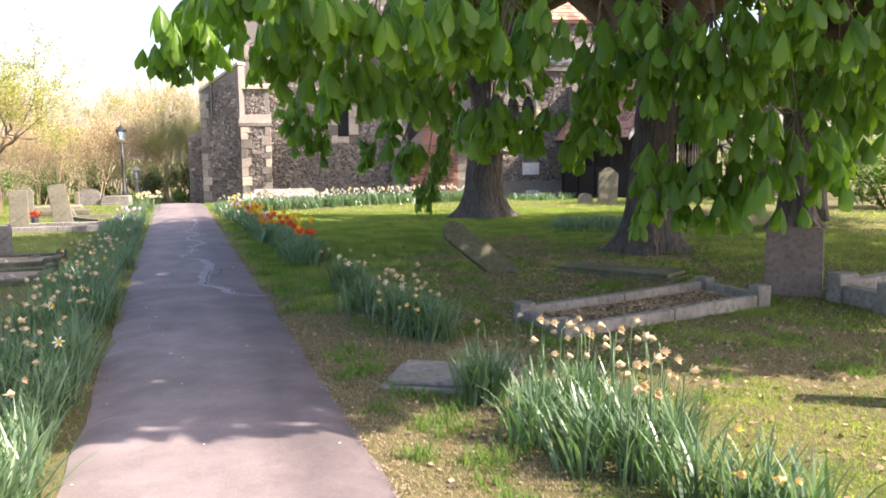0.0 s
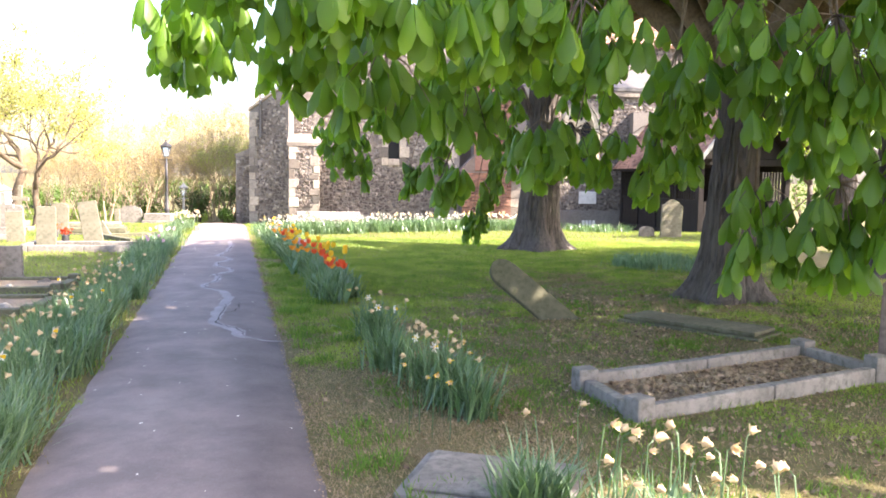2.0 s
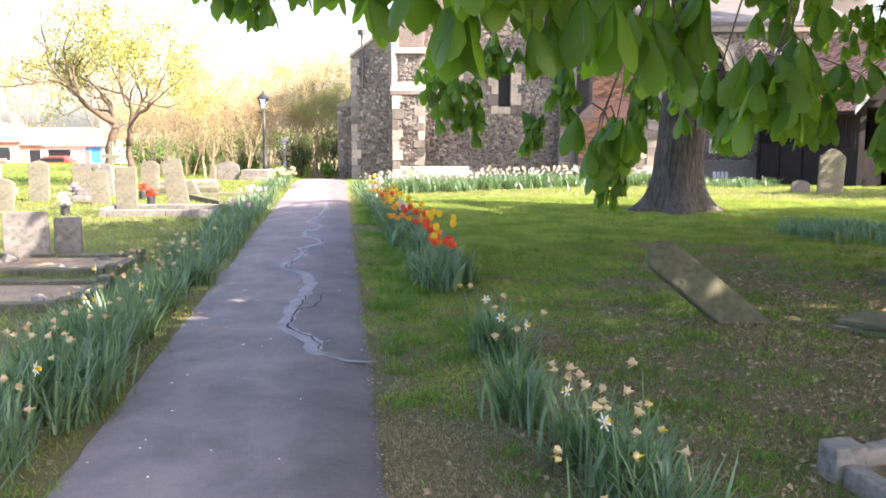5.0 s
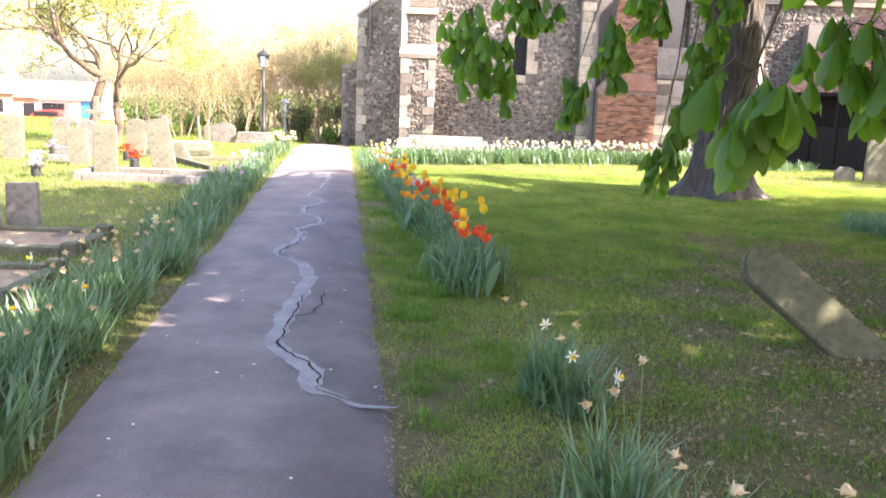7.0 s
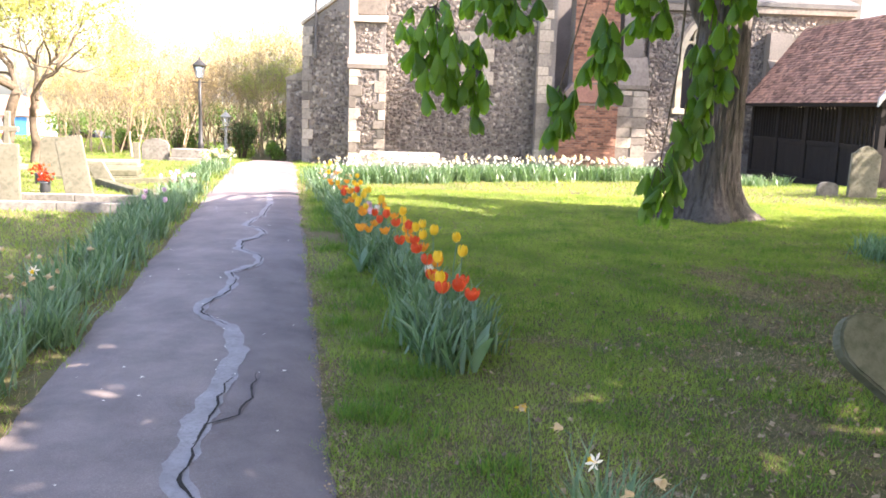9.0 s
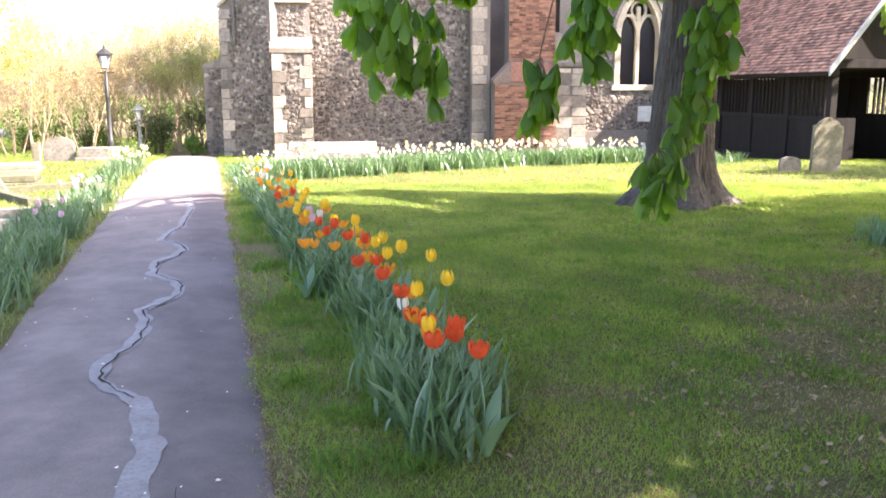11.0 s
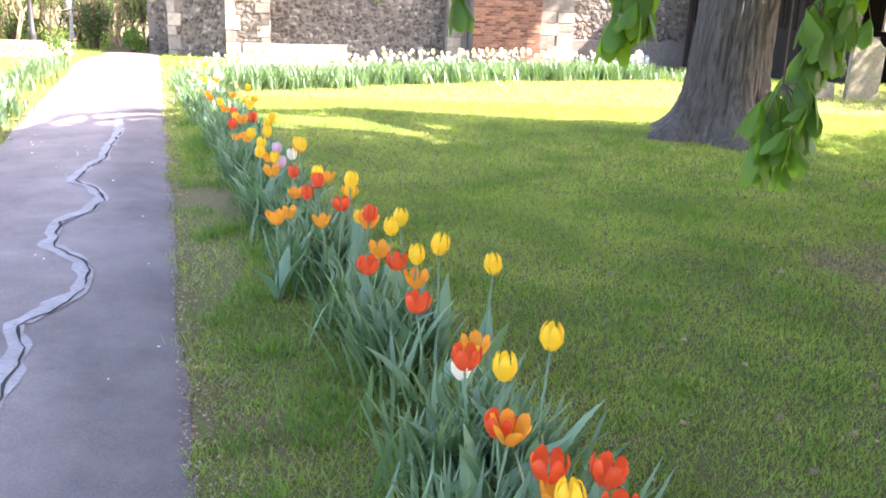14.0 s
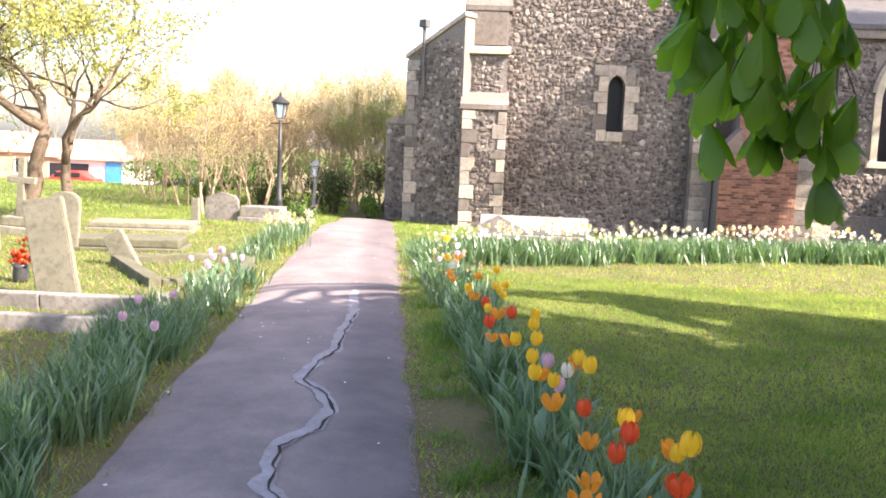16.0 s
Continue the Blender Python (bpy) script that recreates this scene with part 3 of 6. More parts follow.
def _indexed(bm):
    bm.verts.index_update()
    bm.verts.ensure_lookup_table()
    return bm


brick = part("brick_buttress", boxes((2.66, 4.78, -1.2, -0.003, BASE, 1.92), (3.2, 4.78, -0.85, -0.003, 1.92, 7.0)), M_MORTAR, church, "red brick buttress with a sloped offset")
bm = bmesh.new()
prism(bm, [(2.60, 1.9), (2.60, 2.0), (3.2, 2.62), (3.2, 1.9)], -1.24, -0.6)
part("offset_cap", bm, M_BROWNGRAVE, brick, "sloped brown offset")
bm = bmesh.new()
prism(bm, [(-1.23, 1.925), (-1.23, 1.98), (-0.855, 2.6), (-0.855, 1.925)], 3.21, 4.80)
part("offset_cap", bm, M_BRICK, brick, "", SW)

white = part("white_buttress", boxes((4.82, 5.85, -1.0, -0.003, BASE, 2.45), (5.0, 5.75, -0.6, -0.003, 2.45, 5.6)), M_MORTAR, church, "pale weathered stone buttress")
quoins(4.80, 5.3, -1.04, -0.5, -0.7, 2.4, white, 33, 0.06)
quoins(5.36, 5.87, -1.04, -0.5, -0.7, 2.4, white, 34, 0.06, -1)
bm = bmesh.new()
prism(bm, [(-1.08, 2.45), (-1.08, 2.6), (-0.58, 3.6), (-0.58, 2.45)], 4.78, 5.9)
part("weathering", bm, M_ASHLAR, white, "sloped pale stone cap", SW)
pipe = part("rain_pipe", mesh_from("rain_pipe", *tube([(6.05, -0.1, z) for z in (-0.6, 2, 5.3)], [0.05] * 3, 8), M_IRON), None, church, "black iron rainwater pipe")

# aisle wall with a traceried window
WX0, WX1, WS, WSP = 7.28, 8.88, 1.85, 3.65
aisle = part("aisle_wall", boxes((5.3, WX0, 0, 0.9, BASE, 5.3), (WX1, 13.5, 0, 0.9, BASE, 5.3), (WX0, WX1, 0, 0.9, BASE, WS)), M_MORTAR, church, "flint aisle wall")
mid = (WX0 + WX1) / 2


def arch(xa, xb, zs, rise, n=10):
    """Pointed arch outline from left spring to right spring."""
    c, pts = (xa + xb) / 2, []
    for i in range(n + 1):
        t = i / n
        pts.append((xa + (c - xa) * t ** 1.35, zs + rise * math.sin(t * math.pi / 2) ** 0.9))
    return pts + [(2 * c - x, z) for x, z in pts[-2::-1]]


head = arch(WX0, WX1, WSP, 1.3)
bm = bmesh.new()
prism(bm, [(WX0, 5.3)] + head + [(WX1, 5.3)], 0, 0.9)
part("window_spandrel", bm, M_MORTAR, aisle)
rubble_stones("rubble", 5.9, 13.4, 0.1, 5.25, 0, "x", 0, aisle, [(WX0 - 0.15, WX1 + 0.15, WS - 0.25, 4.9), (8.05, 8.95, 0.5, 1.15)], 41, label="flint rubble with larger squared blocks below")
part("plinth", roughen(boxes((5.9, 10.2, -0.18, -0.056, BASE, 0.25), bevel=0.02), 0.015), M_MORTAR, aisle)
win = part("aisle_window", boxes((WX0, WX1, 0.35, 0.38, WS, WSP + 0.2)), M_GLASS, church, "dark leaded glass of a traceried window")
bm = bmesh.new()
prism(bm, [(WX0, WSP + 0.2)] + head[2:-2] + [(WX1, WSP + 0.2)], 0.35, 0.38)
part("glass_head", bm, M_GLASS, win)


def frame_strip(pts, width, y0, y1, closed=False):
    """A stone moulding that follows points in x, z."""
    vs, fs = [], []
    for i, (x, z) in enumerate(pts):
        p, q = pts[max(i - 1, 0)], pts[min(i + 1, len(pts) - 1)]
        d = Vector((q[0] - p[0], q[1] - p[1])).normalized()
        nx, nz = -d.y * width / 2, d.x * width / 2
        vs += [(x + nx, y0, z + nz), (x - nx, y0, z - nz), (x - nx, y1, z - nz), (x + nx, y1, z + nz)]
        if i:
            a, b = 4 * i - 4, 4 * i
            fs += [(a + k, a + (k + 1) % 4, b + (k + 1) % 4, b + k) for k in range(4)]
    n = len(vs)
    fs += [(0, 1, 2, 3), (n - 1, n - 2, n - 3, n - 4)]
    return vs, fs


jambs = [(WX0, WS)] + head + [(WX1, WS)]
M_FRAME = mottled("window_limestone", (0.52, 0.44, 0.30), (0.62, 0.54, 0.40), (0.40, 0.34, 0.25), 1.5, 12, 0.9, 0.3)
part("window_frame", mesh_from("window_frame", *frame_strip(jambs, 0.2, -0.05, 0.34), M_FRAME), None, win, "cream stone frame")
part("hood_mould", mesh_from("hood_mould", *frame_strip([(x + (x - mid) * 0.2, z + 0.15) for x, z in head], 0.12, -0.10, 0.1), M_ASHLAR), None, win)
part("sill", boxes((WX0 - 0.2, WX1 + 0.2, -0.10, 0.34, WS - 0.2, WS), bevel=0.02), M_FRAME, win)
part("mullion", boxes((mid - 0.07, mid + 0.07, 0.16, 0.34, WS + 0.002, WSP + 0.9), bevel=0.02), M_FRAME, win)
for xa, xb in ((WX0 + 0.06, mid), (mid, WX1 - 0.06)):
    part("tracery", mesh_from("tracery", *frame_strip(arch(xa, xb, WSP - 0.1, 0.7), 0.09, 0.17, 0.33), M_FRAME), None, win)
part("tracery", mesh_from("tracery", *frame_strip([(mid + 0.27 * math.cos(t * math.pi / 6), WSP + 0.78 + 0.3 * math.sin(t * math.pi / 6)) for t in range(13)], 0.08, 0.18, 0.33), M_FRAME), None, win)
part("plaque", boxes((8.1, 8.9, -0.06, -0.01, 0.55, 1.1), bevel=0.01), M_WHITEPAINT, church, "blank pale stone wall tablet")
eave = part("parapet", boxes((5.3, 13.6, -0.16, 0.9, 5.304, 5.55), bevel=0.02), M_ASHLAR, church, "pale stone eaves course")
part("aisle_roof", mesh_from("aisle_roof", [(5.2, -0.2, 5.56), (13.7, -0.2, 5.56), (13.7, 4.0, 7.0), (5.2, 4.0, 7.0), (5.2, -0.2, 5.7), (13.7, -0.2, 5.7), (13.7, 4.0, 7.14), (5.2, 4.0, 7.14)],
     [(0, 3, 2, 1), (4, 5, 6, 7), (0, 1, 5, 4), (1, 2, 6, 5), (2, 3, 7, 6), (3, 0, 4, 7)], M_LEAD), None, church, "low lead aisle roof")
nave = part("nave_wall", boxes((2.3, 16, 4.0, 5.0, BASE, 8.2)), M_MORTAR, church)
rubble_stones("rubble", 5.3, 15.9, 7.1, 8.2, 4.0, "x", 0, nave, seed=52)


def tile_field(name, x0, x1, p0, p1, parent, material, w=0.17, rows=24, seed=2):
    """Overlapping plain tiles on a slope from p0 (y, z at the eaves) to p1 (y, z at the ridge)."""
    rr = random.Random(seed)
    vs, fs = [], []
    d = Vector((p1[0] - p0[0], p1[1] - p0[1])) / rows
    nrm = Vector((-d.y, d.x)).normalized() * (1 if p1[0] > p0[0] else -1)
    for j in range(rows):
        a = Vector(p0) + d * j
        b = a + d * 1.25
        x = x0 - (j % 2) * w / 2
        while x < x1:
            xa, xb = max(x, x0) + 0.004, min(x + w, x1) - 0.004
            if xb > xa + 0.01:
                t = 0.022 + rr.uniform(0, 0.008)
                o = len(vs)
                lo, lo2, hi = a + nrm * (t + 0.016), a + nrm * 0.016, b + nrm * 0.004
                vs += [(xa, lo.x, lo.y), (xb, lo.x, lo.y), (xb, hi.x, hi.y), (xa, hi.x, hi.y), (xa, lo2.x, lo2.y), (xb, lo2.x, lo2.y)]
                fs += [(o, o + 1, o + 2, o + 3), (o + 4, o + 5, o + 1, o), (o + 4, o, o + 3), (o + 5, o + 2, o + 1)]
            x += w
    ob = part(name, mesh_from(name, vs, fs, material), None, parent)
    ob["kind"] = "stuff"
    return ob


nroof = part("nave_roof", mesh_from("nave_roof", [(2.3, 3.8, 8.2), (16, 3.8, 8.2), (16, 8, 12.5), (2.3, 8, 12.5), (2.3, 3.8, 8.1), (16, 3.8, 8.1), (16, 8, 12.4), (2.3, 8, 12.4)],
            [(0, 1, 2, 3), (7, 6, 5, 4), (0, 4, 5, 1), (1, 5, 6, 2), (2, 6, 7, 3), (3, 7, 4, 0)], M_TILE), None, church, "red clay tiled nave roof")
tile_field("roof_tiles", 2.3, 16, (3.75, 8.22), (8, 12.52), nroof, M_TILE, 0.3, 20)

# buttress between the window and the porch
eb = buttress("east_buttress", 10.35, 11.15, 0.9, [(BASE, 3.0, 0.9), (3.0, 4.6, 0.5)], "flint buttress with pale dressed corners")
quoins(10.33, 10.6, -0.93, -0.5, -0.7, 2.95, eb, 61)
quoins(10.9, 11.17, -0.93, -0.5, -0.7, 2.95, eb, 62, inward=-1)
rubble_stones("rubble", 10.6, 10.9, -0.5, 2.95, -0.9, "x", 0, eb, seed=63)
bm = bmesh.new()
prism(bm, [(-0.98, 3.0), (-0.98, 3.12), (-0.46, 3.7), (-0.46, 3.0)], 10.3, 11.2)
part("weathering", bm, M_ASHLAR, eb, "sloped pale stone cap", SW)

# ---------------------------------------------------------------- timber porch
PX0, PX1, PY0, PY1 = 9.7, 13.0, -9.2, -0.95
porch = thing("porch", CH, "dark timber church porch with a red tiled roof", "porch")
PB = -0.45
part("wall_plate", boxes((PX0 - 0.05, PX0 + 0.17, PY0, PY1, 2.0, 2.2), bevel=0.01), M_DARKWOOD, porch)
part("wall_plate", boxes((PX1 - 0.17, PX1 + 0.05, PY0, PY1, 2.0, 2.2), bevel=0.01), M_DARKWOOD, porch)
part("sill_beam", boxes((PX0, PX0 + 0.2, PY0, PY1, PB, PB + 0.25), bevel=0.01), M_DARKWOOD, porch)
part("sill_beam", boxes((PX1 - 0.2, PX1, PY0, PY1, PB, PB + 0.25), bevel=0.01), M_DARKWOOD, porch)
for x in (PX0 + 0.09, PX1 - 0.09):
    for k in range(5):
        y = PY0 + 0.12 + k * (PY1 - PY0 - 0.24) / 4
        part("post", boxes((x - 0.09, x + 0.09, y - 0.1, y + 0.1, PB + 0.252, 1.998), bevel=0.012), M_DARKWOOD, porch)
for x in (PX0 + 0.09, PX1 - 0.09):
    part("boarding", boxes((x - 0.03, x + 0.03, PY0 + 0.23, PY1, PB + 0.252, 0.85)), M_DARKWOOD, porch)
    if x > PX0 + 1:
        # Full-height boards added on the far side to stop daylight behind the balusters.
        part("boarding", boxes((x - 0.03, x + 0.03, PY0 + 3.2, PY1, 0.982, 1.998)), M_DARKWOOD, porch)
    part("mid_rail", boxes((x - 0.06, x + 0.06, PY0 + 0.22, PY1, 0.852, 0.98), bevel=0.01), M_DARKWOOD, porch)
    y = PY0 + 0.4
    while y < (PY1 if x < PX0 + 1 else PY0 + 3.1):
        part("baluster", boxes((x - 0.03, x + 0.03, y - 0.035, y + 0.035, 0.982, 1.998)), M_DARKWOOD, porch)
        y += 0.21
for x0_, x1_ in ((PX0 + 0.2, PX0 + 0.75), (PX1 - 0.75, PX1 - 0.2)):
    part("front_panel", boxes((x0_, x1_, PY0 + 0.05, PY0 + 0.12, PB + 0.2, 0.95)), M_DARKWOOD, porch)
part("tie_beam", boxes((PX0, PX1, PY0 + 0.02, PY0 + 0.2, 2.202, 2.42), bevel=0.01), M_DARKWOOD, porch)
mx_ = (PX0 + PX1) / 2
bm = bmesh.new()
prism(bm, [(PX0 + 0.1, 2.43), (PX1 - 0.1, 2.43), (mx_, 4.45)], PY0 + 0.1, PY0 + 0.16)
part("gable", bm, M_DARKWOOD, porch)
PSW = Matrix(((0, 1, 0, 0), (1, 0, 0, 0), (0, 0, 1, 0), (0, 0, 0, 1)))
for sgn, ex in ((1, PX0 - 0.35), (-1, PX1 + 0.35)):
    slab = bmesh.new()
    prism(slab, [(ex, 2.02), (ex, 2.10), (mx_, 4.72), (mx_, 4.64)], PY0 - 0.35, PY1)
    rp = part("porch_roof", slab, M_DARKWOOD, porch, "steep red clay tiled roof slope")
    tf = tile_field("roof_tiles", PY0 - 0.35, PY1, (ex, 2.10), (mx_, 4.72), rp, M_TILE, 0.17, 30, 3)
    tf.matrix_basis = PSW
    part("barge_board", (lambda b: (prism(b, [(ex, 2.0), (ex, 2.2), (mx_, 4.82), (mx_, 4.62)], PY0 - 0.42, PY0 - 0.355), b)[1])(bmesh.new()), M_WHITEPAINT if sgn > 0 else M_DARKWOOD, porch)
part("back_wall", boxes((PX0 + 0.21, PX1 - 0.21, PY1 - 0.1, PY1 - 0.02, PB, 2.0)), M_DARKWOOD, porch)

# ---------------------------------------------------------------- trees
def leaf_shape(leaflets=5, length=0.28, width=0.118):
    """Palmate leaf: obovate leaflets that hang like a half-closed umbrella from the stalk."""
    vs, fs = [], []
    for i in range(leaflets):
        a = 2 * math.pi * i / leaflets + 0.3 * math.sin(i * 2.3)
        L = length * (1.0 - 0.12 * (i % 3))
        out, side = Vector((math.cos(a), 0, math.sin(a))), Vector((-math.sin(a), 0, math.cos(a)))
        o = len(vs)
        for u, w, dz in ((0.0, 0.0, 0), (0.35, 0.5, 0.012), (0.35, 0, 0), (0.35, -0.5, 0.012), (0.72, 1.0, 0.018), (0.72, 0, 0), (0.72, -1.0, 0.018), (0.92, 0.62, 0.01), (0.92, -0.62, 0.01), (1.0, 0, 0)):
            p = out * (L * (0.62 * u - 0.30 * u * u) - dz) + Vector((0, L * (0.70 * u + 0.22 * u * u), 0)) + side * (w * width / 2 * L / length)
            vs.append(tuple(p))
        fs += [tuple(o + k for k in q) for q in ((0, 2, 1), (0, 3, 2), (1, 2, 5, 4), (2, 3, 6, 5), (4, 5, 9, 7), (5, 6, 8, 9))]
    return vs, fs


LEAF_V, LEAF_F = leaf_shape()


def leaf_cloud(name, centers, material, base=(LEAF_V, LEAF_F), droop=(1.0, 1.75), size=(0.75, 1.18), seed=1):
    g = np.random.default_rng(seed)
    pos = np.concatenate(centers)
    k = len(pos)
    return scatter(name, base[0], base[1], turn_matrices(pos, g.uniform(0, 6.283, k), -g.uniform(droop[0], droop[1], k), g.uniform(-0.4, 0.4, k), g.uniform(size[0], size[1], k)), material, True)


def in_ball(c, rx, rz, count, g, shell=0.0):
    d = g.normal(size=(count, 3))
    d /= np.linalg.norm(d, axis=1)[:, None]
    rad = (shell + (1 - shell) * g.uniform(0, 1, count)) ** (1 / 2.2)
    return np.array(c) + d * rad[:, None] * np.array([rx, rx, rz])


def trunk_mesh(name, height, r0, r1, lean=(0, 0), flare=0.7, sides=170, rings=70, ridge=0.066, seed=1, material=None):
    """Trunk with root flare and furrowed bark."""
    vs, fs = [], []
    for j in range(rings + 1):
        t = j / rings
        z = -0.25 + (height + 0.25) * t
        r = r0 + (r1 - r0) * t + flare * r0 * math.exp(-max(z, 0) / 0.28)
        for k in range(sides):
            a = 2 * math.pi * k / sides
            root = 1 + 0.20 * math.exp(-max(z, 0) / 0.35) * math.sin(a * 5 + seed) + 0.05 * noise.noise(Vector((math.cos(a) * 1.2, math.sin(a) * 1.2, z * 0.7 + seed)))
            fur = -0.5 * ridge * max(0.0, 1 - 2.2 * abs(noise.noise(Vector((math.cos(a) * 11, math.sin(a) * 11, z * 1.5 + seed * 3))))) ** 2 + 0.4 * ridge * noise.noise(Vector((math.cos(a) * 24, math.sin(a) * 24, z * 4.0 + seed)))
            rr = r * root + fur - ridge * 0.3
            vs.append((lean[0] * t + rr * math.cos(a), lean[1] * t + rr * math.sin(a), z))
    for j in range(rings):
        for k in range(sides):
            q = (k + 1) % sides
            fs.append((j * sides + k, j * sides + q, (j + 1) * sides + q, (j + 1) * sides + k))
    fs.append(tuple(rings * sides + k for k in range(sides)))
    return mesh_from(name, vs, fs, material or M_BARK, True)


def arc(a, b, sag, n=9):
    """A limb that rises and then droops from a to b."""
    a, b = Vector(a), Vector(b)
    return [a.lerp(b, i / n) + Vector((0.10 * noise.noise(Vector((i * 0.9, a.x, b.y))), 0.10 * noise.noise(Vector((i * 0.9, a.y, b.x))), sag * math.sin(math.pi * i / n))) for i in range(n + 1)]


def chestnut(x, y, sprays, shade_crowns, r0, height, lean, label, seed, count, leaf=None, forks=()):
    g = np.random.default_rng(seed)
    base = gz(x, y)
    tree = thing("chestnut_tree", pose(x, y, base), label, "tree", "horse chestnut trees")
    part("trunk", trunk_mesh("trunk", height, r0, r0 * 0.72, lean, seed=seed), None, tree, "furrowed grey-brown trunk")
    top = Vector((lean[0], lean[1], height - 0.1))
    chunks, clouds = [], []
    for (sx, sy, sz, rx, rz) in sprays:
        c = Vector((sx - x, sy - y, sz - base))
        end = c + Vector((0, 0, rz * 0.6))
        hi = c + Vector(((top.x - c.x) * 0.18, (top.y - c.y) * 0.18, 2.4))
        lift = Vector((top.x * 0.5 + hi.x * 0.5, top.y * 0.5 + hi.y * 0.5, max(top.z, hi.z) + 1.6))
        chunks.append(tube([top, top.lerp(lift, 0.5) + Vector((0, 0, 0.5)), lift, lift.lerp(hi, 0.6) + Vector((0, 0, 0.3)), hi, hi.lerp(end, 0.5) + Vector((0.05, 0.05, 0)), end], [0.07, 0.06, 0.05, 0.035, 0.02, 0.011, 0.007], 6))
        k = int(10 + 50 * rx * rx * rz * 4 + 18 * rz)
        cl = in_ball(c, rx, rz, k, g)
        clouds.append(cl)
        for p in cl[:: 3]:
            q = Vector(p)
            chunks.append(tube([end, end.lerp(q, 0.5) + Vector((0, 0, 0.06)), q], [0.007, 0.005, 0.003], 4))
    for (cx, cy, cz, rx, rz, kk) in shade_crowns:
        clouds.append(in_ball((cx - x, cy - y, cz - base), rx, rz, int(count * kk * 2.0), g, 0.25))
        end = Vector((cx - x, cy - y, cz - base))
        chunks.append(tube(arc(top, end, 0.4, 8), [0.26 * (1 - i / 10) for i in range(9)], 8))
        for _ in range(9):
            d = Vector(g.normal(size=3)).normalized()
            q = end + Vector((d.x * rx, d.y * rx, d.z * rz)) * 0.8
            mid_ = end.lerp(top, 0.3)
            chunks.append(tube(arc(mid_, q, 0.3, 6), [0.09 * (1 - i / 6.6) for i in range(7)], 6))
    for (ex, ey, ez, er) in forks:
        part("limb", mesh_from("limb", *tube(arc((lean[0] * 0.55, lean[1] * 0.55, height * 0.55), (ex, ey, ez), 0.15, 8), [er * (1 - 0.07 * i) for i in range(9)], 18, 0.2, seed), M_BARK, True), None, tree, "heavy side limb")
    limb = part("branchwork", mesh_from("branchwork", *merge(chunks), M_TWIG, True), None, tree, "brown limbs and drooping twigs")
    limb["kind"] = "stuff"
    crown = part("crown", leaf_cloud("crown", clouds, leaf or M_LEAF, seed=seed), None, tree, "large drooping five to seven fingered green leaves")
    # candles of pale blossom
    bl = []
    allp = np.concatenate(clouds)
    for p in allp[g.integers(0, len(allp), 26)]:
        for j in range(16):
            t = j / 16
            a = j * 2.4
            rr = 0.05 * (1 - t * 0.8)
            bl.append((p[0] + rr * math.cos(a), p[1] + rr * math.sin(a), p[2] + 0.05 + 0.22 * t))
    bl = np.array(bl)
    k = len(bl)
    part("blossom", scatter("blossom", [(-1, 0, -0.6), (1, 0, -0.6), (0, 1, 0.3), (0, -0.4, 1)], [(0, 1, 2), (0, 3, 1), (1, 3, 2), (2, 3, 0)],
         turn_matrices(bl, g.uniform(0, 6, k), g.uniform(0, 6, k), g.uniform(0, 6, k), np.full(k, 0.014)), M_WHITE), None, tree, "upright cream blossom candles")["kind"] = "stuff"
    return tree


SPRAYS_A = [(-2.8, 16.5, 2.4, 0.42, 0.6), (-2.4, 16.8, 2.05, 0.3, 0.45), (-2.1, 16.6, 2.9, 0.45, 0.35), (-1.4, 15.9, 1.75, 0.22, 0.3), (-1.0, 16.1, 2.3, 0.25, 0.4), (-0.6, 16.3, 2.9, 0.3, 0.4), (-0.3, 16.2, 0.95, 0.22, 0.35),
            (-0.08, 16.3, 1.35, 0.2, 0.35), (0.1, 16.4, 1.75, 0.22, 0.4), (0.22, 16.5, 2.3, 0.25, 0.45), (0.35, 16.7, 3.0, 0.3, 0.45), (4.0, 18.6, 3.3, 0.7, 0.5)]
SPRAYS_B = [(-0.7, 6.6, 2.35, 0.4, 0.3), (-1.4, 7.6, 2.6, 0.42, 0.3), (-0.2, 7.9, 2.3, 0.35, 0.35), (-2.0, 6.9, 2.85, 0.42, 0.33), (-0.9, 5.5, 2.68, 0.42, 0.28), (-0.45, 5.7, 2.68, 0.42, 0.28), (0.1, 6.0, 2.66, 0.35, 0.31), 
            (0.5, 10.8, 2.0, 0.42, 0.3), (1.1, 11.2, 3.1, 0.4, 0.7), (1.7, 9.1, 2.5, 0.40, 0.75), (2.0, 8.0, 2.75, 0.6, 0.6), (2.4, 7.3, 2.45, 0.6, 0.7), (2.1, 8.0, 1.35, 0.3, 0.45), (2.6, 7.6, 1.4, 0.45, 0.5), (3.1, 7.1, 1.65, 0.5, 0.55)]
SPRAYS_B2 = [(-0.2, 6.9, 2.78, 0.5, 0.28), (0.6, 7.2, 2.78, 0.5, 0.33), (-1.2, 7.3, 2.82, 0.5, 0.28), (4.0, 7.8, 2.15, 0.34, 0.6), (2.9, 6.5, 2.75, 0.56, 0.4), (4.0, 7.1, 2.7, 0.43, 0.5), (0.5, 8.5, 2.0, 0.25, 0.28), (1.8, 10.1, 2.0, 0.48, 0.5), (0.3, 9.3, 2.95, 0.65, 0.3), (-0.4, 10.3, 2.75, 0.4, 0.28), (-0.42, 9.05, 1.72, 0.2, 0.2),
             (0.9, 10.4, 2.05, 0.6, 0.3), (-1.4, 6.0, 2.95, 0.6, 0.24), (3.2, 9.3, 2.5, 0.7, 0.7), (-2.6, 8.6, 2.95, 0.5, 0.25), (-3.3, 10.4, 2.95, 0.4, 0.25)]
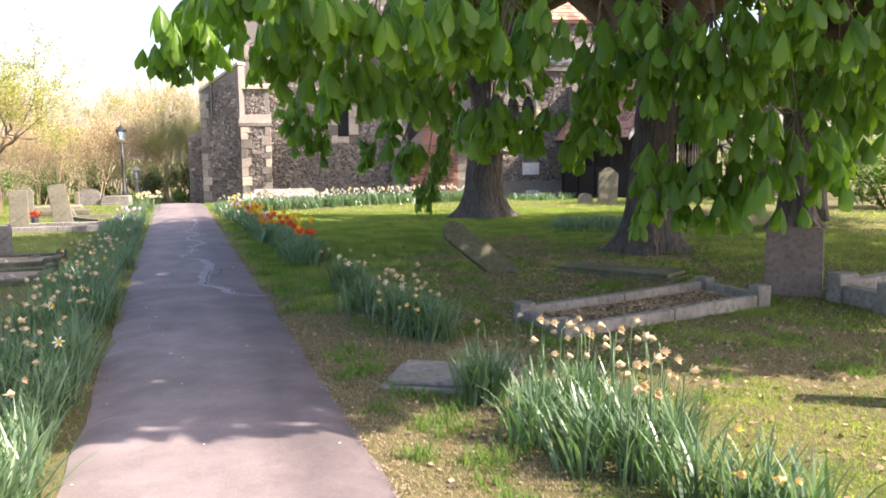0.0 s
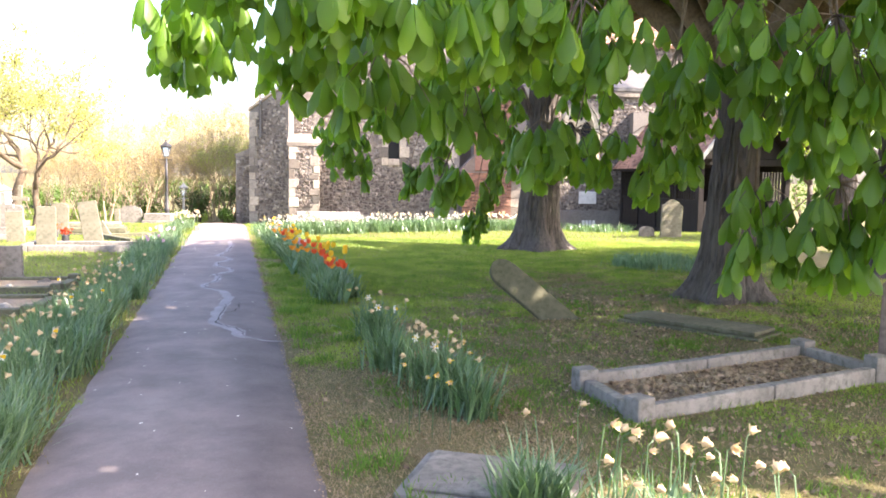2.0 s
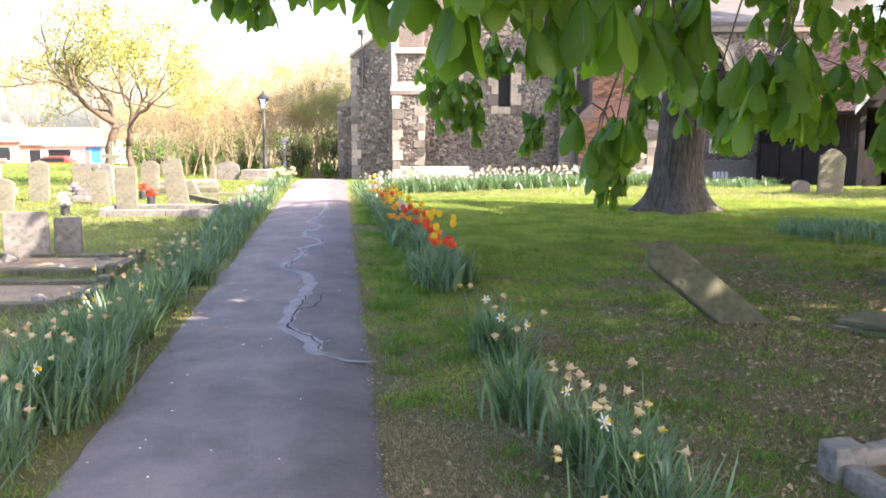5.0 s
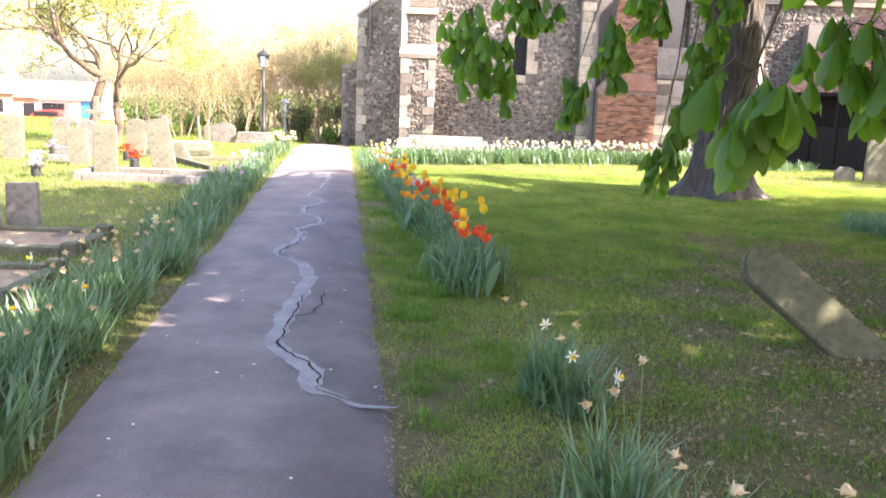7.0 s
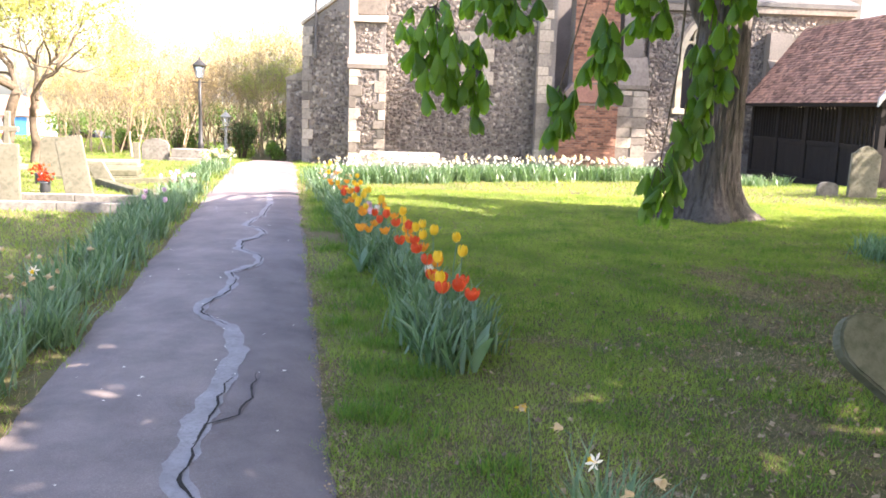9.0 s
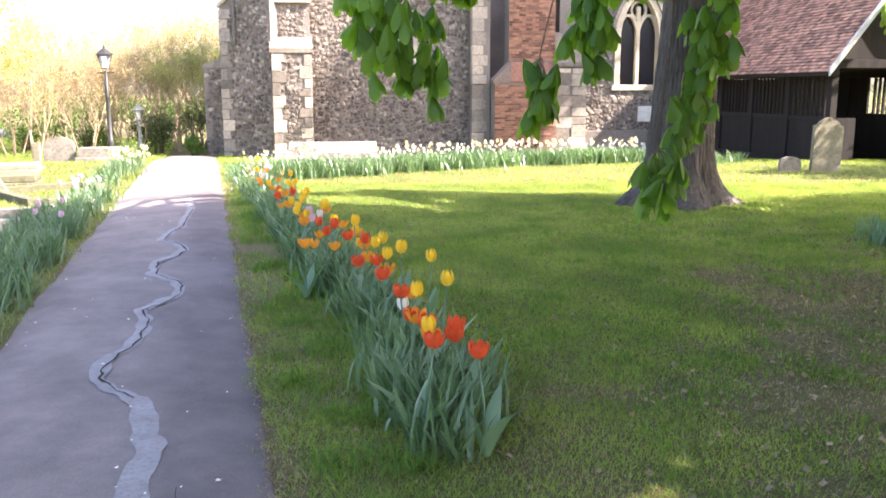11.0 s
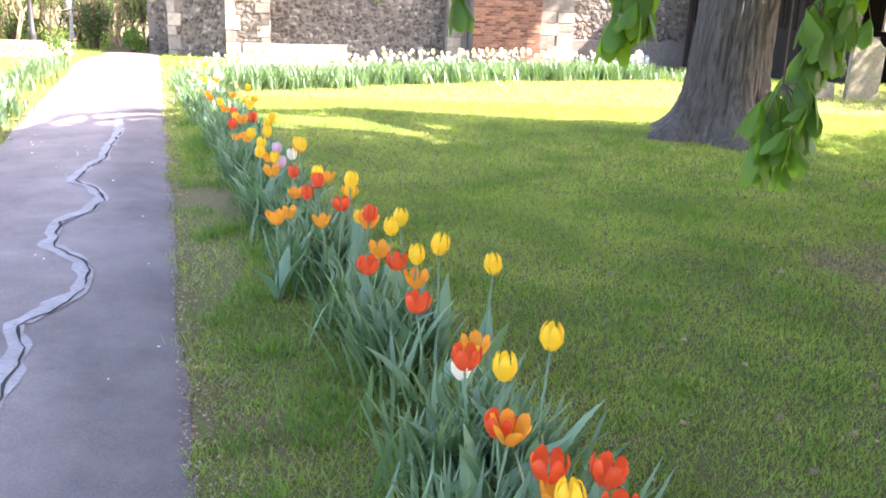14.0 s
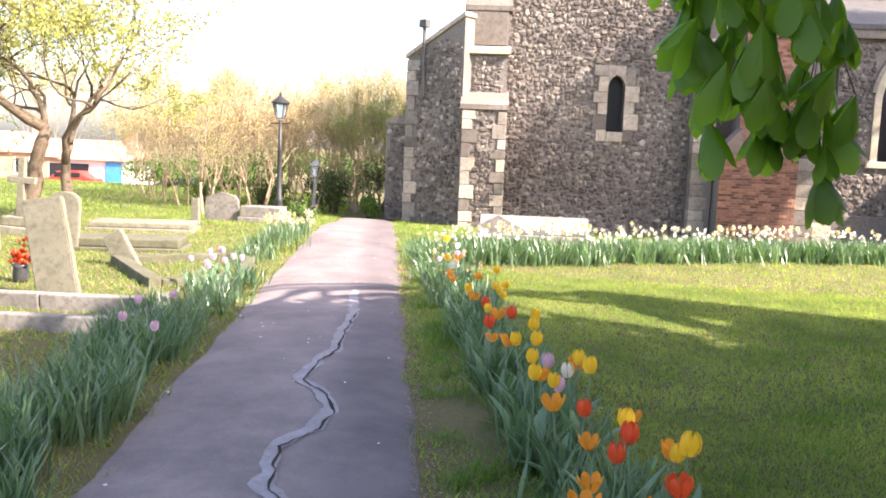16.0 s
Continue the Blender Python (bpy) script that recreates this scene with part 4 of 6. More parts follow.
# The six-number rows are unseen leaf balls placed to shade lawn, path and trunk.
chestnut(1.12, 21.4, SPRAYS_A, [(6.3, 17.9, 6, 1.9, 1.3, 0.6), (6.0, 19.4, 5.9, 1.6, 1.2, 0.7)], 0.53, 4.6, (0.2, 0.1), "broad horse chestnut with furrowed trunk on the lawn", 3, 800, None, [(-1.5, -0.6, 5.2, 0.16)])
chestnut(3.35, 13.3, SPRAYS_B + SPRAYS_B2, [(1.4, 9.7, 5.8, 3.4, 1.6, 1.7), (4.2, 13.1, 6.6, 3.6, 2, 1.6), (3.2, 17.6, 6.2, 1.5, 1.2, 0.5), (6.6, 13.7, 6.5, 3.4, 2.2, 1.5), (5.6, 7.0, 6, 3.2, 1.8, 2), (4, 5.2, 5.8, 2.4, 1.2, 1.3), (0.8, 14.1, 6.4, 3, 1.6, 1.5), (6.2, 16.9, 6.5, 2.8, 1.5, 0.6), (0.6, 16.9, 5.8, 2.2, 1.5, 0.8), (2.6, 17.5, 6.6, 2.2, 1.6, 0.8)], 0.42, 3.0, (0.1, -0.15), "horse chestnut with low drooping leafy boughs", 5, 900)
SPRAYS_C = [(5.2, 10.8, 2.6, 0.6, 0.6), (6.0, 12.2, 2.6, 0.8, 0.7), (5.2, 13.4, 3.0, 0.8, 0.6), (7.5, 13.5, 3.2, 0.9, 0.6), (9.3, 13.6, 3.3, 0.9, 0.6)]
chestnut(7.3, 16.9, SPRAYS_C, [(8.6, 14.6, 6.2, 3.6, 2, 1.1), (10.1, 10.6, 6.2, 3.6, 2, 1.9), (8.1, 16.1, 7, 3.2, 2.2, 1.7), (9.2, 6.6, 6.4, 2.6, 1.6, 1.5), (12.2, 8.5, 6.5, 3, 1.7, 1.7), (12.8, 13.6, 6.8, 3.4, 1.8, 1.5), (13.6, 18.1, 7, 3.2, 1.8, 1.3)], 0.36, 3.2, (-0.1, -0.1), "dark shaded horse chestnut behind the gravestones", 8, 900)
# Trunk and high crowns added out of view to shade the church tower.
chestnut(13.4, 34.0, [(8.6, 29.6, 3.6, 0.9, 0.5)], [(13.2, 34.4, 16.8, 3.5, 3, 1.7), (16.4, 35.2, 18.6, 3.2, 3.2, 1.4), (16.4, 35.0, 20.6, 2.6, 2.2, 1)], 0.5, 11.0, (-0.2, 0.1), "fresh-leaved bough by the porch on an unseen tree added to shade the tower", 9, 900, M_LEAFYOUNG)


def bare_tree(x, y, height, seed, bark, leaf=None, density=1.0, spread=0.5, r0=0.16, label="", size=0.05, name="tree", forks=5, lift=0.28, reach=1.0):
    """A tapered trunk, forking limbs and a thin crown of small leaves."""
    r_ = random.Random(seed)
    base = gz(x, y)
    tree = thing(name, pose(x, y, base, 0, 0, r_.uniform(0, 360)), label, "tree")
    chunks, tips = [], []

    def grow(p, d, length, rad, level):
        pts = [p]
        for i in range(4):
            d = (d + Vector((r_.uniform(-1, 1), r_.uniform(-1, 1), r_.uniform(-0.5, 0.8))) * 0.20).normalized()
            pts.append(pts[-1] + d * length / 4)
        chunks.append(tube(pts, [rad * (1 - 0.13 * i) for i in range(5)], 8 if level < 2 else 4, 0.15, seed))
        if level >= 4:
            tips.extend(pts[1:])
            return
        if level >= 2:
            tips.extend(pts[3:])
        for _ in range(forks if level == 0 else r_.choice((2, 3))):
            nd = (d + Vector((r_.uniform(-1, 1), r_.uniform(-1, 1), r_.uniform(-0.3, 0.7))) * (spread + 0.25)).normalized()
            grow(pts[r_.choice((2, 3, 4))] if level else pts[4], nd, length * r_.uniform(0.55, 0.85) * (1 if level else reach), rad * 0.55, level + 1)

    grow(Vector((0, 0, -0.15)), Vector((r_.uniform(-0.1, 0.1), r_.uniform(-0.1, 0.1), 1)), height * lift, r0, 0)
    part("trunk", mesh_from("trunk", *chunks[0], bark, True), None, tree)
    part("branchwork", mesh_from("branchwork", *merge(chunks[1:]), bark, True), None, tree)["kind"] = "stuff"
    if leaf and tips:
        g = np.random.default_rng(seed)
        t = np.array(tips)
        k = int(len(t) * 9 * density)
        pos = t[g.integers(0, len(t), k)] + g.normal(size=(k, 3)) * 0.22
        part("crown", scatter("crown", [(0, 0, 0), (0.45, 0.5, 0.1), (0, 1.1, 0), (-0.45, 0.5, 0.1)], [(0, 1, 2, 3)], turn_matrices(pos, g.uniform(0, 6.3, k), g.uniform(-1.5, 1.5, k), g.uniform(-1, 1, k), g.uniform(0.6, 1.4, k) * size), leaf), None, tree)
    return tree


def twiggy_tree(stems, seed, bark, leaf, label, leaves, size, levels=4, gnarl=0.22, up=0.10, spread=0.62, kids=(3, 4), shrink=(0.55, 0.8), name="tree", group=""):
    """Stems given as (foot, top, radius) that fork again and again into thin twigs with small young leaves."""
    r_ = random.Random(seed)
    tree = thing(name, pose(0, 0, 0), label, "tree", group)
    twigs, tips = [], []

    def grow(p, d, length, rad, level):
        pts, n_ = [p], 5 if level < 2 else 3
        for _ in range(n_):
            d = (d + Vector((r_.uniform(-1, 1), r_.uniform(-1, 1), r_.uniform(-1, 1))) * gnarl + Vector((0, 0, up))).normalized()
            pts.append(pts[-1] + d * length / n_)
        twigs.append(tube(pts, [rad * (1 - 0.55 * k / n_) for k in range(n_ + 1)], 7 if level < 2 else 3, 0.15, seed))
        if level >= levels - 2:
            tips.extend(pts[1:])
        if level >= levels:
            return
        for k in range(r_.choice(kids)):
            q = n_ if k == 0 else r_.randint(2, n_)
            out = Vector((r_.uniform(-1, 1), r_.uniform(-1, 1), r_.uniform(-0.35, 0.6)))
            grow(pts[q], (d + out * spread * (0.5 if k == 0 else 1.2)).normalized(), length * r_.uniform(*shrink), max(rad * (0.62 if k == 0 else 0.45), 0.005), level + 1)

    for foot, tip, rad in stems:
        a, b = Vector(foot), Vector(tip)
        pts = [a.lerp(b, k / 8) + Vector((noise.noise(Vector((k * 0.6, seed, rad * 50))), noise.noise(Vector((k * 0.6, rad * 50, seed))), 0)) * rad * 0.9 * min(k, 4) / 4 for k in range(9)]
        part("trunk", mesh_from("trunk", *tube(pts, [rad * (1.35 if k == 0 else 1.1 - 0.05 * k) for k in range(9)], 12, 0.3, seed), bark, True), None, tree)
        for k in range(3):
            dd = (b - a).normalized() + Vector((r_.uniform(-1, 1), r_.uniform(-1, 1), r_.uniform(0, 0.4))) * spread * 1.2
            grow(pts[8 if k < 2 else 6], dd.normalized(), (b - a).length * r_.uniform(0.65, 0.95), rad * 0.6, 0)
    part("branchwork", mesh_from("branchwork", *merge(twigs), bark, True), None, tree)["kind"] = "stuff"
    g = np.random.default_rng(seed)
    t = np.array(tips)
    pos = t[g.integers(0, len(t), leaves)] + g.normal(size=(leaves, 3)) * 0.09
    part("crown", scatter("crown", [(0, 0, 0), (0.45, 0.5, 0.1), (0, 1.1, 0), (-0.45, 0.5, 0.1)], [(0, 1, 2, 3)], turn_matrices(pos, g.uniform(0, 6.3, leaves), g.uniform(-1.5, 1.5, leaves), g.uniform(-1, 1, leaves), g.uniform(0.6, 1.4, leaves) * size), leaf), None, tree)
    return tree


gnarled = twiggy_tree([((-0.2, -0.1, -0.2), (0.22, 0.1, 1.75), 0.15), ((0.42, 0.38, -0.2), (0.5, 0.4, 1.5), 0.11)], 31, M_TWIG, M_PALELEAF, "gnarled twin-stemmed tree breaking into pale yellow-green leaf", 22000, 0.055, 5, 0.42, 0.03, 0.85, (3, 3), (0.62, 0.92))
gnarled.matrix_basis = pose(-14.3, 26.0, gz(-14.3, 26.0))
slender = twiggy_tree([((0, 0, -0.15), (-0.12, 0.05, 0.9), 0.05), ((0.08, 0.03, -0.15), (0.3, 0.05, 0.8), 0.04)], 22, M_PALEBARK, M_PALELEAF, "slender young tree almost bare", 700, 0.04, 3, 0.12, 0.18, 0.4)
slender.matrix_basis = pose(-14.9, 33.4, gz(-14.9, 33.4))
THICKET = [twiggy_tree([((0.25 * math.cos(a), 0.25 * math.sin(a), -0.2), (0.7 * math.cos(a), 0.7 * math.sin(a), 1.3), 0.034) for a in (sd_, sd_ + 1.7, sd_ + 3.3, sd_ + 4.8)], 50 + k, M_PALEBARK, mat_, lab, cnt, 0.05, 4, 0.2, 0.10, 0.6, (3, 3), (0.6, 0.82), group="spring thicket trees")
           for k, (sd_, mat_, lab, cnt) in enumerate([(0.2, M_BUDS, "pale many-stemmed tree covered in amber buds", 3000), (1.1, M_BUDS, "pale many-stemmed tree covered in amber buds", 2200), (0.7, M_PALELEAF, "many-stemmed tree in pale yellow-green leaf", 3600), (2.0, M_LIMELEAF, "many-stemmed tree in fresh green leaf", 4200)])]
r = random.Random(19)
for x, y, k, h in [(-20.6, 40, 2, 0.9), (-19.2, 38.5, 0, 0.95), (-17.8, 37.6, 1, 0.95), (-16.6, 38.8, 0, 1.05), (-15.4, 37.8, 1, 1.1), (-18.6, 41, 0, 1.15), (-17.0, 41.6, 1, 1.2), (-15.6, 41, 0, 1.08), (-14.4, 39.6, 0, 1.15), (-14.0, 42.6, 1, 1.1),
                   (-13.0, 41.0, 2, 1.15), (-12.4, 39.4, 3, 0.95), (-11.6, 41.5, 3, 1.1), (-12.2, 44, 3, 1.05), (-10.6, 43.5, 3, 1.0), (-22.4, 42, 2, 0.9), (-20.2, 44, 0, 1.0), (-17.6, 45, 0, 1.2), (-15.2, 45.5, 1, 1.25), (-9.4, 47, 3, 1.15), (-13.2, 47, 2, 1.2)]:
    c = copy_thing(THICKET[k], pose(x, y, gz(x, y), 0, 0, r.uniform(0, 360)))
    c.scale = (h * 0.86, h * 0.86, h * r.uniform(0.70, 0.80))
for x, y, k, h in [(-46, 96, 2, 2.6), (-55, 94, 0, 2.8), (-64, 90, 2, 2.8), (-38, 98, 2, 2.6), (-30, 97, 0, 2.7), (-72, 84, 2, 2.6), (-50, 104, 0, 3.0), (-35, 104, 2, 3.0), (-24, 100, 2, 2.8)]:
    c = copy_thing(THICKET[k], pose(x, y, gz(x, y), 0, 0, r.uniform(0, 360)))
    c.scale = (h, h, h)
for proto in THICKET:
    for o in (*proto.children_recursive, proto):
        bpy.data.objects.remove(o)
for i, (x, y, h) in enumerate([(10.8, 24, 8), (13.5, 28, 9), (16, 25, 9), (19, 33, 9), (13, 36, 8), (8.6, 18.6, 8), (22, 27, 9)]):
    bare_tree(x, y, h, 70 + i, M_BARK, M_LEAFYOUNG, 1.3, 0.5, 0.2, "churchyard tree in bright yellow-green leaf", 0.11)


def bush(x, y, r, h, seed, material, label, count=900, size=0.09):
    g = np.random.default_rng(seed)
    b = thing("bush", pose(x, y, gz(x, y)), label, "bush")
    r_ = random.Random(seed)
    chunks = []
    for _ in range(12):
        a = r_.uniform(0, 6.3)
        chunks.append(tube(arc((0.1 * math.cos(a), 0.1 * math.sin(a), -0.05), (r * 0.7 * math.cos(a), r * 0.7 * math.sin(a), h * r_.uniform(0.5, 0.95)), 0.15, 5), [0.03 - 0.004 * i for i in range(6)], 5))
    part("branchwork", mesh_from("branchwork", *merge(chunks), M_TWIG, True), None, b)["kind"] = "stuff"
    lumps = [in_ball((r * 0.6 * g.uniform(-1, 1), r * 0.6 * g.uniform(-1, 1), h * g.uniform(0.3, 0.75)), r * 0.5, h * 0.3, count // 8, g, 0.3) for _ in range(8)]
    pos = np.concatenate(lumps)
    pos[:, 2] = np.maximum(pos[:, 2], 0.03)
    k = len(pos)
    part("foliage", scatter("foliage", [(0, 0, 0), (0.4, 0.5, 0.12), (0, 1.1, 0), (-0.4, 0.5, 0.12)], [(0, 1, 2, 3)], turn_matrices(pos, g.uniform(0, 6.3, k), g.uniform(-1.2, 1.2, k), g.uniform(-0.8, 0.8, k), g.uniform(0.6, 1.3, k) * size), material), None, b)
    return b


M_DARKHEDGE = leafy("dark_hedge_leaf", (0.02, 0.045, 0.015), (0.07, 0.11, 0.035), 0.25, 0.6, 0.25)
for i, (x, y, r0_, h, mat_, lab) in enumerate([(-9.4, 38.6, 0.8, 1.2, M_LEAFYOUNG, "fresh green shrub beside the path"), (-10.6, 39.4, 0.9, 1.5, M_LEAFYOUNG, "fresh green shrub beside the path"), (-13.0, 38.4, 0.75, 1.8, M_DARKHEDGE, "dark evergreen shrub behind the lamp post"),
                                              (-12.0, 40.2, 0.9, 2.0, M_DARKHEDGE, "dark evergreen shrub in the thicket"), (-11.4, 37.4, 0.5, 0.7, M_HEDGE, "low grey-green shrub at the path"), (-8.8, 43, 1.2, 2.4, M_LEAFYOUNG, "fresh green shrub beyond the church corner"), (-16.4, 40.2, 1.1, 1.2, M_HEDGE, "low shrub under the thicket trees"),
                                              (-18.4, 39.6, 1.1, 1.1, M_HEDGE, "low shrub under the thicket trees"), (-14.6, 41.5, 1.1, 1.5, M_DARKHEDGE, "dark evergreen shrub in the thicket")]):
    bush(x, y, r0_, h, 90 + i, mat_, lab, 1600, 0.07)
for i, x in enumerate((-25.0, -22.2, -19.4, -16.6, -13.9, -11.2)):
    bush(x, 48.4 + 0.6 * (i % 2), 2.0, 1.9 + 0.3 * (i % 3), 240 + i, M_HEDGE, "tall hedge shrub behind the thicket", 2400, 0.12)
for i, (x, y, r0_, h) in enumerate([(12, 22, 1.6, 1.6), (15, 20.5, 1.8, 2.2), (18, 24, 2, 2.6), (21, 22, 2, 2.6), (14.5, 41, 2.2, 3.2), (18.5, 39, 2.2, 3.4), (22.5, 37, 2.2, 3.2), (24, 31, 2.4, 3.4), (26, 26, 2.4, 3.2), (28, 20, 2.4, 3.0), (17.5, 34, 1.8, 2.6), (24, 17, 2.0, 2.4)]):
    bush(x, y, r0_, h, 140 + i, M_LEAFYOUNG if i % 2 else M_HEDGE, "spring shrub at the far edge of the graveyard", 1500, 0.13)
bush(-11.0, 31.2, 0.5, 0.5, 120, M_HEDGE, "low clipped shrub at the lamp post", 500, 0.06)
bush(8.0, 27.6, 0.45, 0.7, 121, M_HEDGE, "small dark green shrub beside the porch", 500, 0.06)

# ---------------------------------------------------------------- lamp posts
def lamp_post(x, y, h, pale, label):
    base = gz(x, y)
    mat = M_GREYPAINT if pale else M_IRON
    lp = thing("street_lamp", pose(x, y, base), label, "lamp post")
    prof = [(0, 0.13), (0.12, 0.13), (0.16, 0.10), (0.5, 0.085), (0.55, 0.095), (0.6, 0.06), (h * 0.55, 0.048), (h * 0.56, 0.06), (h * 0.58, 0.045), (h - 0.62, 0.036)]
    part("post", mesh_from("post", *tube([(0, 0, z - 0.03) for z, _ in prof], [q for _, q in prof], 14), mat, True), None, lp, "black cast iron post" if not pale else "pale post")
    part("ladder_bar", mesh_from("ladder_bar", *tube([(-0.22, 0, h - 0.72), (0, 0, h - 0.72), (0.22, 0, h - 0.72)], [0.014] * 3, 6), mat), None, lp)
    zb = h - 0.62
    bm = bmesh.new()
    for k in range(4):
        a = math.pi / 4 + k * math.pi / 2
        v, f = tube([(0.09 * math.cos(a), 0.09 * math.sin(a), zb), (0.19 * math.cos(a), 0.19 * math.sin(a), zb + 0.36)], [0.011, 0.011], 5)
        bv = [bm.verts.new(p) for p in v]
        for q in f:
            bm.faces.new([bv[i] for i in q])
    part("lantern_frame", bm, mat, lp)
    bm = bmesh.new()
    box(bm, -0.06, 0.06, -0.06, 0.06, zb + 0.01, zb + 0.03)
    part("lantern_base", bm, mat, lp)
    gl = bmesh.new()
    lo = [gl.verts.new((0.085 * math.cos(a), 0.085 * math.sin(a), zb + 0.02)) for a in [math.pi / 4 + k * math.pi / 2 for k in range(4)]]
    hi = [gl.verts.new((0.183 * math.cos(a), 0.183 * math.sin(a), zb + 0.355)) for a in [math.pi / 4 + k * math.pi / 2 for k in range(4)]]
    for k in range(4):
        gl.faces.new((lo[k], lo[(k + 1) % 4], hi[(k + 1) % 4], hi[k]))
    part("lantern_glass", gl, M_LAMPGLASS, lp).visible_shadow = False
    part("lantern_roof", mesh_from("lantern_roof", *tube([(0, 0, zb + 0.36), (0, 0, zb + 0.38), (0, 0, zb + 0.50), (0, 0, zb + 0.53), (0, 0, zb + 0.62)], [0.215, 0.215, 0.07, 0.035, 0.012], 12), mat), None, lp, "domed lantern roof with finial")


lamp_post(-11.4, 30.6, 2.98, False, "black cast iron Victorian lamp post beside the path")
lamp_post(-13.5, 38.0, 1.8, True, "pale slender lamp post farther along the path")

# ---------------------------------------------------------------- graves
def headstone(x, y, yaw, w, h, t, material, label, top="round", tilt=(0, 0), name="headstone"):
    g = thing(name, pose(x, y, gz(x, y) - 0.08, tilt[0], tilt[1], yaw), label, "gravestone")
    if top == "round":
        out = [(-w / 2, 0), (-w / 2, h - w * 0.28)] + [(w / 2 * math.cos(a), h - w * 0.28 + w * 0.28 * math.sin(a)) for a in [math.pi * (1 - k / 10) for k in range(1, 10)]] + [(w / 2, h - w * 0.28), (w / 2, 0)]
    elif top == "ogee":
        out = [(-w / 2, 0), (-w / 2, h * 0.86), (-w * 0.38, h * 0.87), (-w * 0.30, h * 0.93), (-w * 0.12, h * 0.99), (0, h), (w * 0.12, h * 0.99), (w * 0.30, h * 0.93), (w * 0.38, h * 0.87), (w / 2, h * 0.86), (w / 2, 0)]
    else:
        out = [(-w / 2, 0), (-w / 2 + 0.01, h), (w / 2 - 0.01, h), (w / 2, 0)]
    bm = bmesh.new()
    prism(bm, out, -t / 2, t / 2)
    bmesh.ops.bevel(bm, geom=bm.edges[:], offset=0.012, segments=2, affect="EDGES")
    part("slab", roughen(bm, 0.008, 6, x), material, g)
    return g


def kerb_set(corners, material, label, w=0.13, h=0.17, post=(0.22, 0.27), fill=None):
    """Low stone kerb round a grave, with corner posts."""
    cx, cy = sum(c[0] for c in corners) / 4, sum(c[1] for c in corners) / 4
    g = thing("grave_kerb", pose(cx, cy, gz(cx, cy)), label, "grave kerb")
    for i in range(4):
        a, b = Vector(corners[i]), Vector(corners[(i + 1) % 4])
        d = b - a
        n_ = max(1, round(d.length / 1.3))
        ang = math.degrees(math.atan2(d.y, d.x))
        for k in range(n_):
            L = (d.length - post[0]) / n_
            s0 = post[0] / 2 + k * L
            part("kerb_stone", roughen(boxes((0.006, L - 0.006, -w / 2, w / 2, -0.1, h), bevel=0.015), 0.008, 5, i + k), material, g, matrix=pose(a.x + d.normalized().x * s0 - cx, a.y + d.normalized().y * s0 - cy, 0.01 * (i - 1), 0, 0, ang))
        part("corner_post", roughen(boxes((-post[0] / 2 + 0.004, post[0] / 2 - 0.004, -post[0] / 2, post[0] / 2, -0.1, post[1] + 0.03 * (i == 2)), bevel=0.02), 0.008, 5, i), material, g, matrix=pose(a.x - cx, a.y - cy, 0, 0, 0, ang))
    if fill:
        vs = [(c[0] - cx, c[1] - cy, 0.06) for c in corners]
        part("grave_bed", mesh_from("grave_bed", vs, [(0, 1, 2, 3)], fill), None, g, "dry grassy infill")
    return g


kerb_set([(0.78, 7.86), (1.06, 7.0), (3.36, 8.5), (3.02, 9.32)], M_GRAVE, "weathered grey stone grave kerb in dry grass", 0.10, 0.13, (0.17, 0.2), M_LITTER)
headstone(3.98, 9.12, -28, 0.62, 0.86, 0.14, M_BROWNGRAVE, "brown square-topped headstone standing in grass", "flat")
kerb_set([(4.35, 8.72), (4.5, 7.95), (7.2, 9.3), (6.75, 10.3)], M_GRAVE, "pinkish stone grave kerb in the grass", 0.16, 0.19, (0.24, 0.3), M_LITTER)
headstone(7.5, 11.9, -30, 0.8, 0.75, 0.14, M_BROWNGRAVE, "dark square headstone behind a pale one", "flat")
headstone(7.15, 11.0, -30, 0.6, 0.62, 0.12, M_PALEGRAVE, "pale tapered stone tablet leaning on another", "flat", (-12, 0))
headstone(10.4, 18.0, -25, 0.62, 1.05, 0.12, M_GRAVE, "grey round-topped headstone in the shade", "round")
headstone(3.28, 4.78, -20, 0.42, 0.85, 0.2, M_BROWNGRAVE, "reddish stone pedestal at the lawn edge", "flat")
headstone(5.3, 26.2, 4, 0.62, 1.2, 0.1, M_PALEGRAVE, "pale grey headstone with shouldered top near the porch", "ogee", (-4, 3))
headstone(4.62, 26.3, 4, 0.45, 0.4, 0.1, M_GRAVE, "small low grey headstone", "round")


def leaning_slab():
    g = thing("leaning_headstone", Matrix.Translation((0.93, 11.25, -0.05)) @ Matrix.Rotation(radians(-10), 4, "Z") @ Matrix.Rotation(radians(-52), 4, "Y") @ Matrix.Rotation(radians(31), 4, "Z"), "mossy headstone leaning far over on the lawn", "gravestone")
    out = [(-0.165, -0.1), (-0.165, 0.95)] + [(0.165 * math.cos(a), 0.95 + 0.2 * math.sin(a)) for a in [math.pi * (1 - k / 8) for k in range(1, 8)]] + [(0.165, 0.95), (0.165, -0.1)]
    bm = bmesh.new()
    prism(bm, out, -0.05, 0.05)
    bmesh.ops.bevel(bm, geom=bm.edges[:], offset=0.012, segments=2, affect="EDGES")
    part("slab", roughen(bm, 0.008, 6, 3), M_MOSSY, g)


leaning_slab()


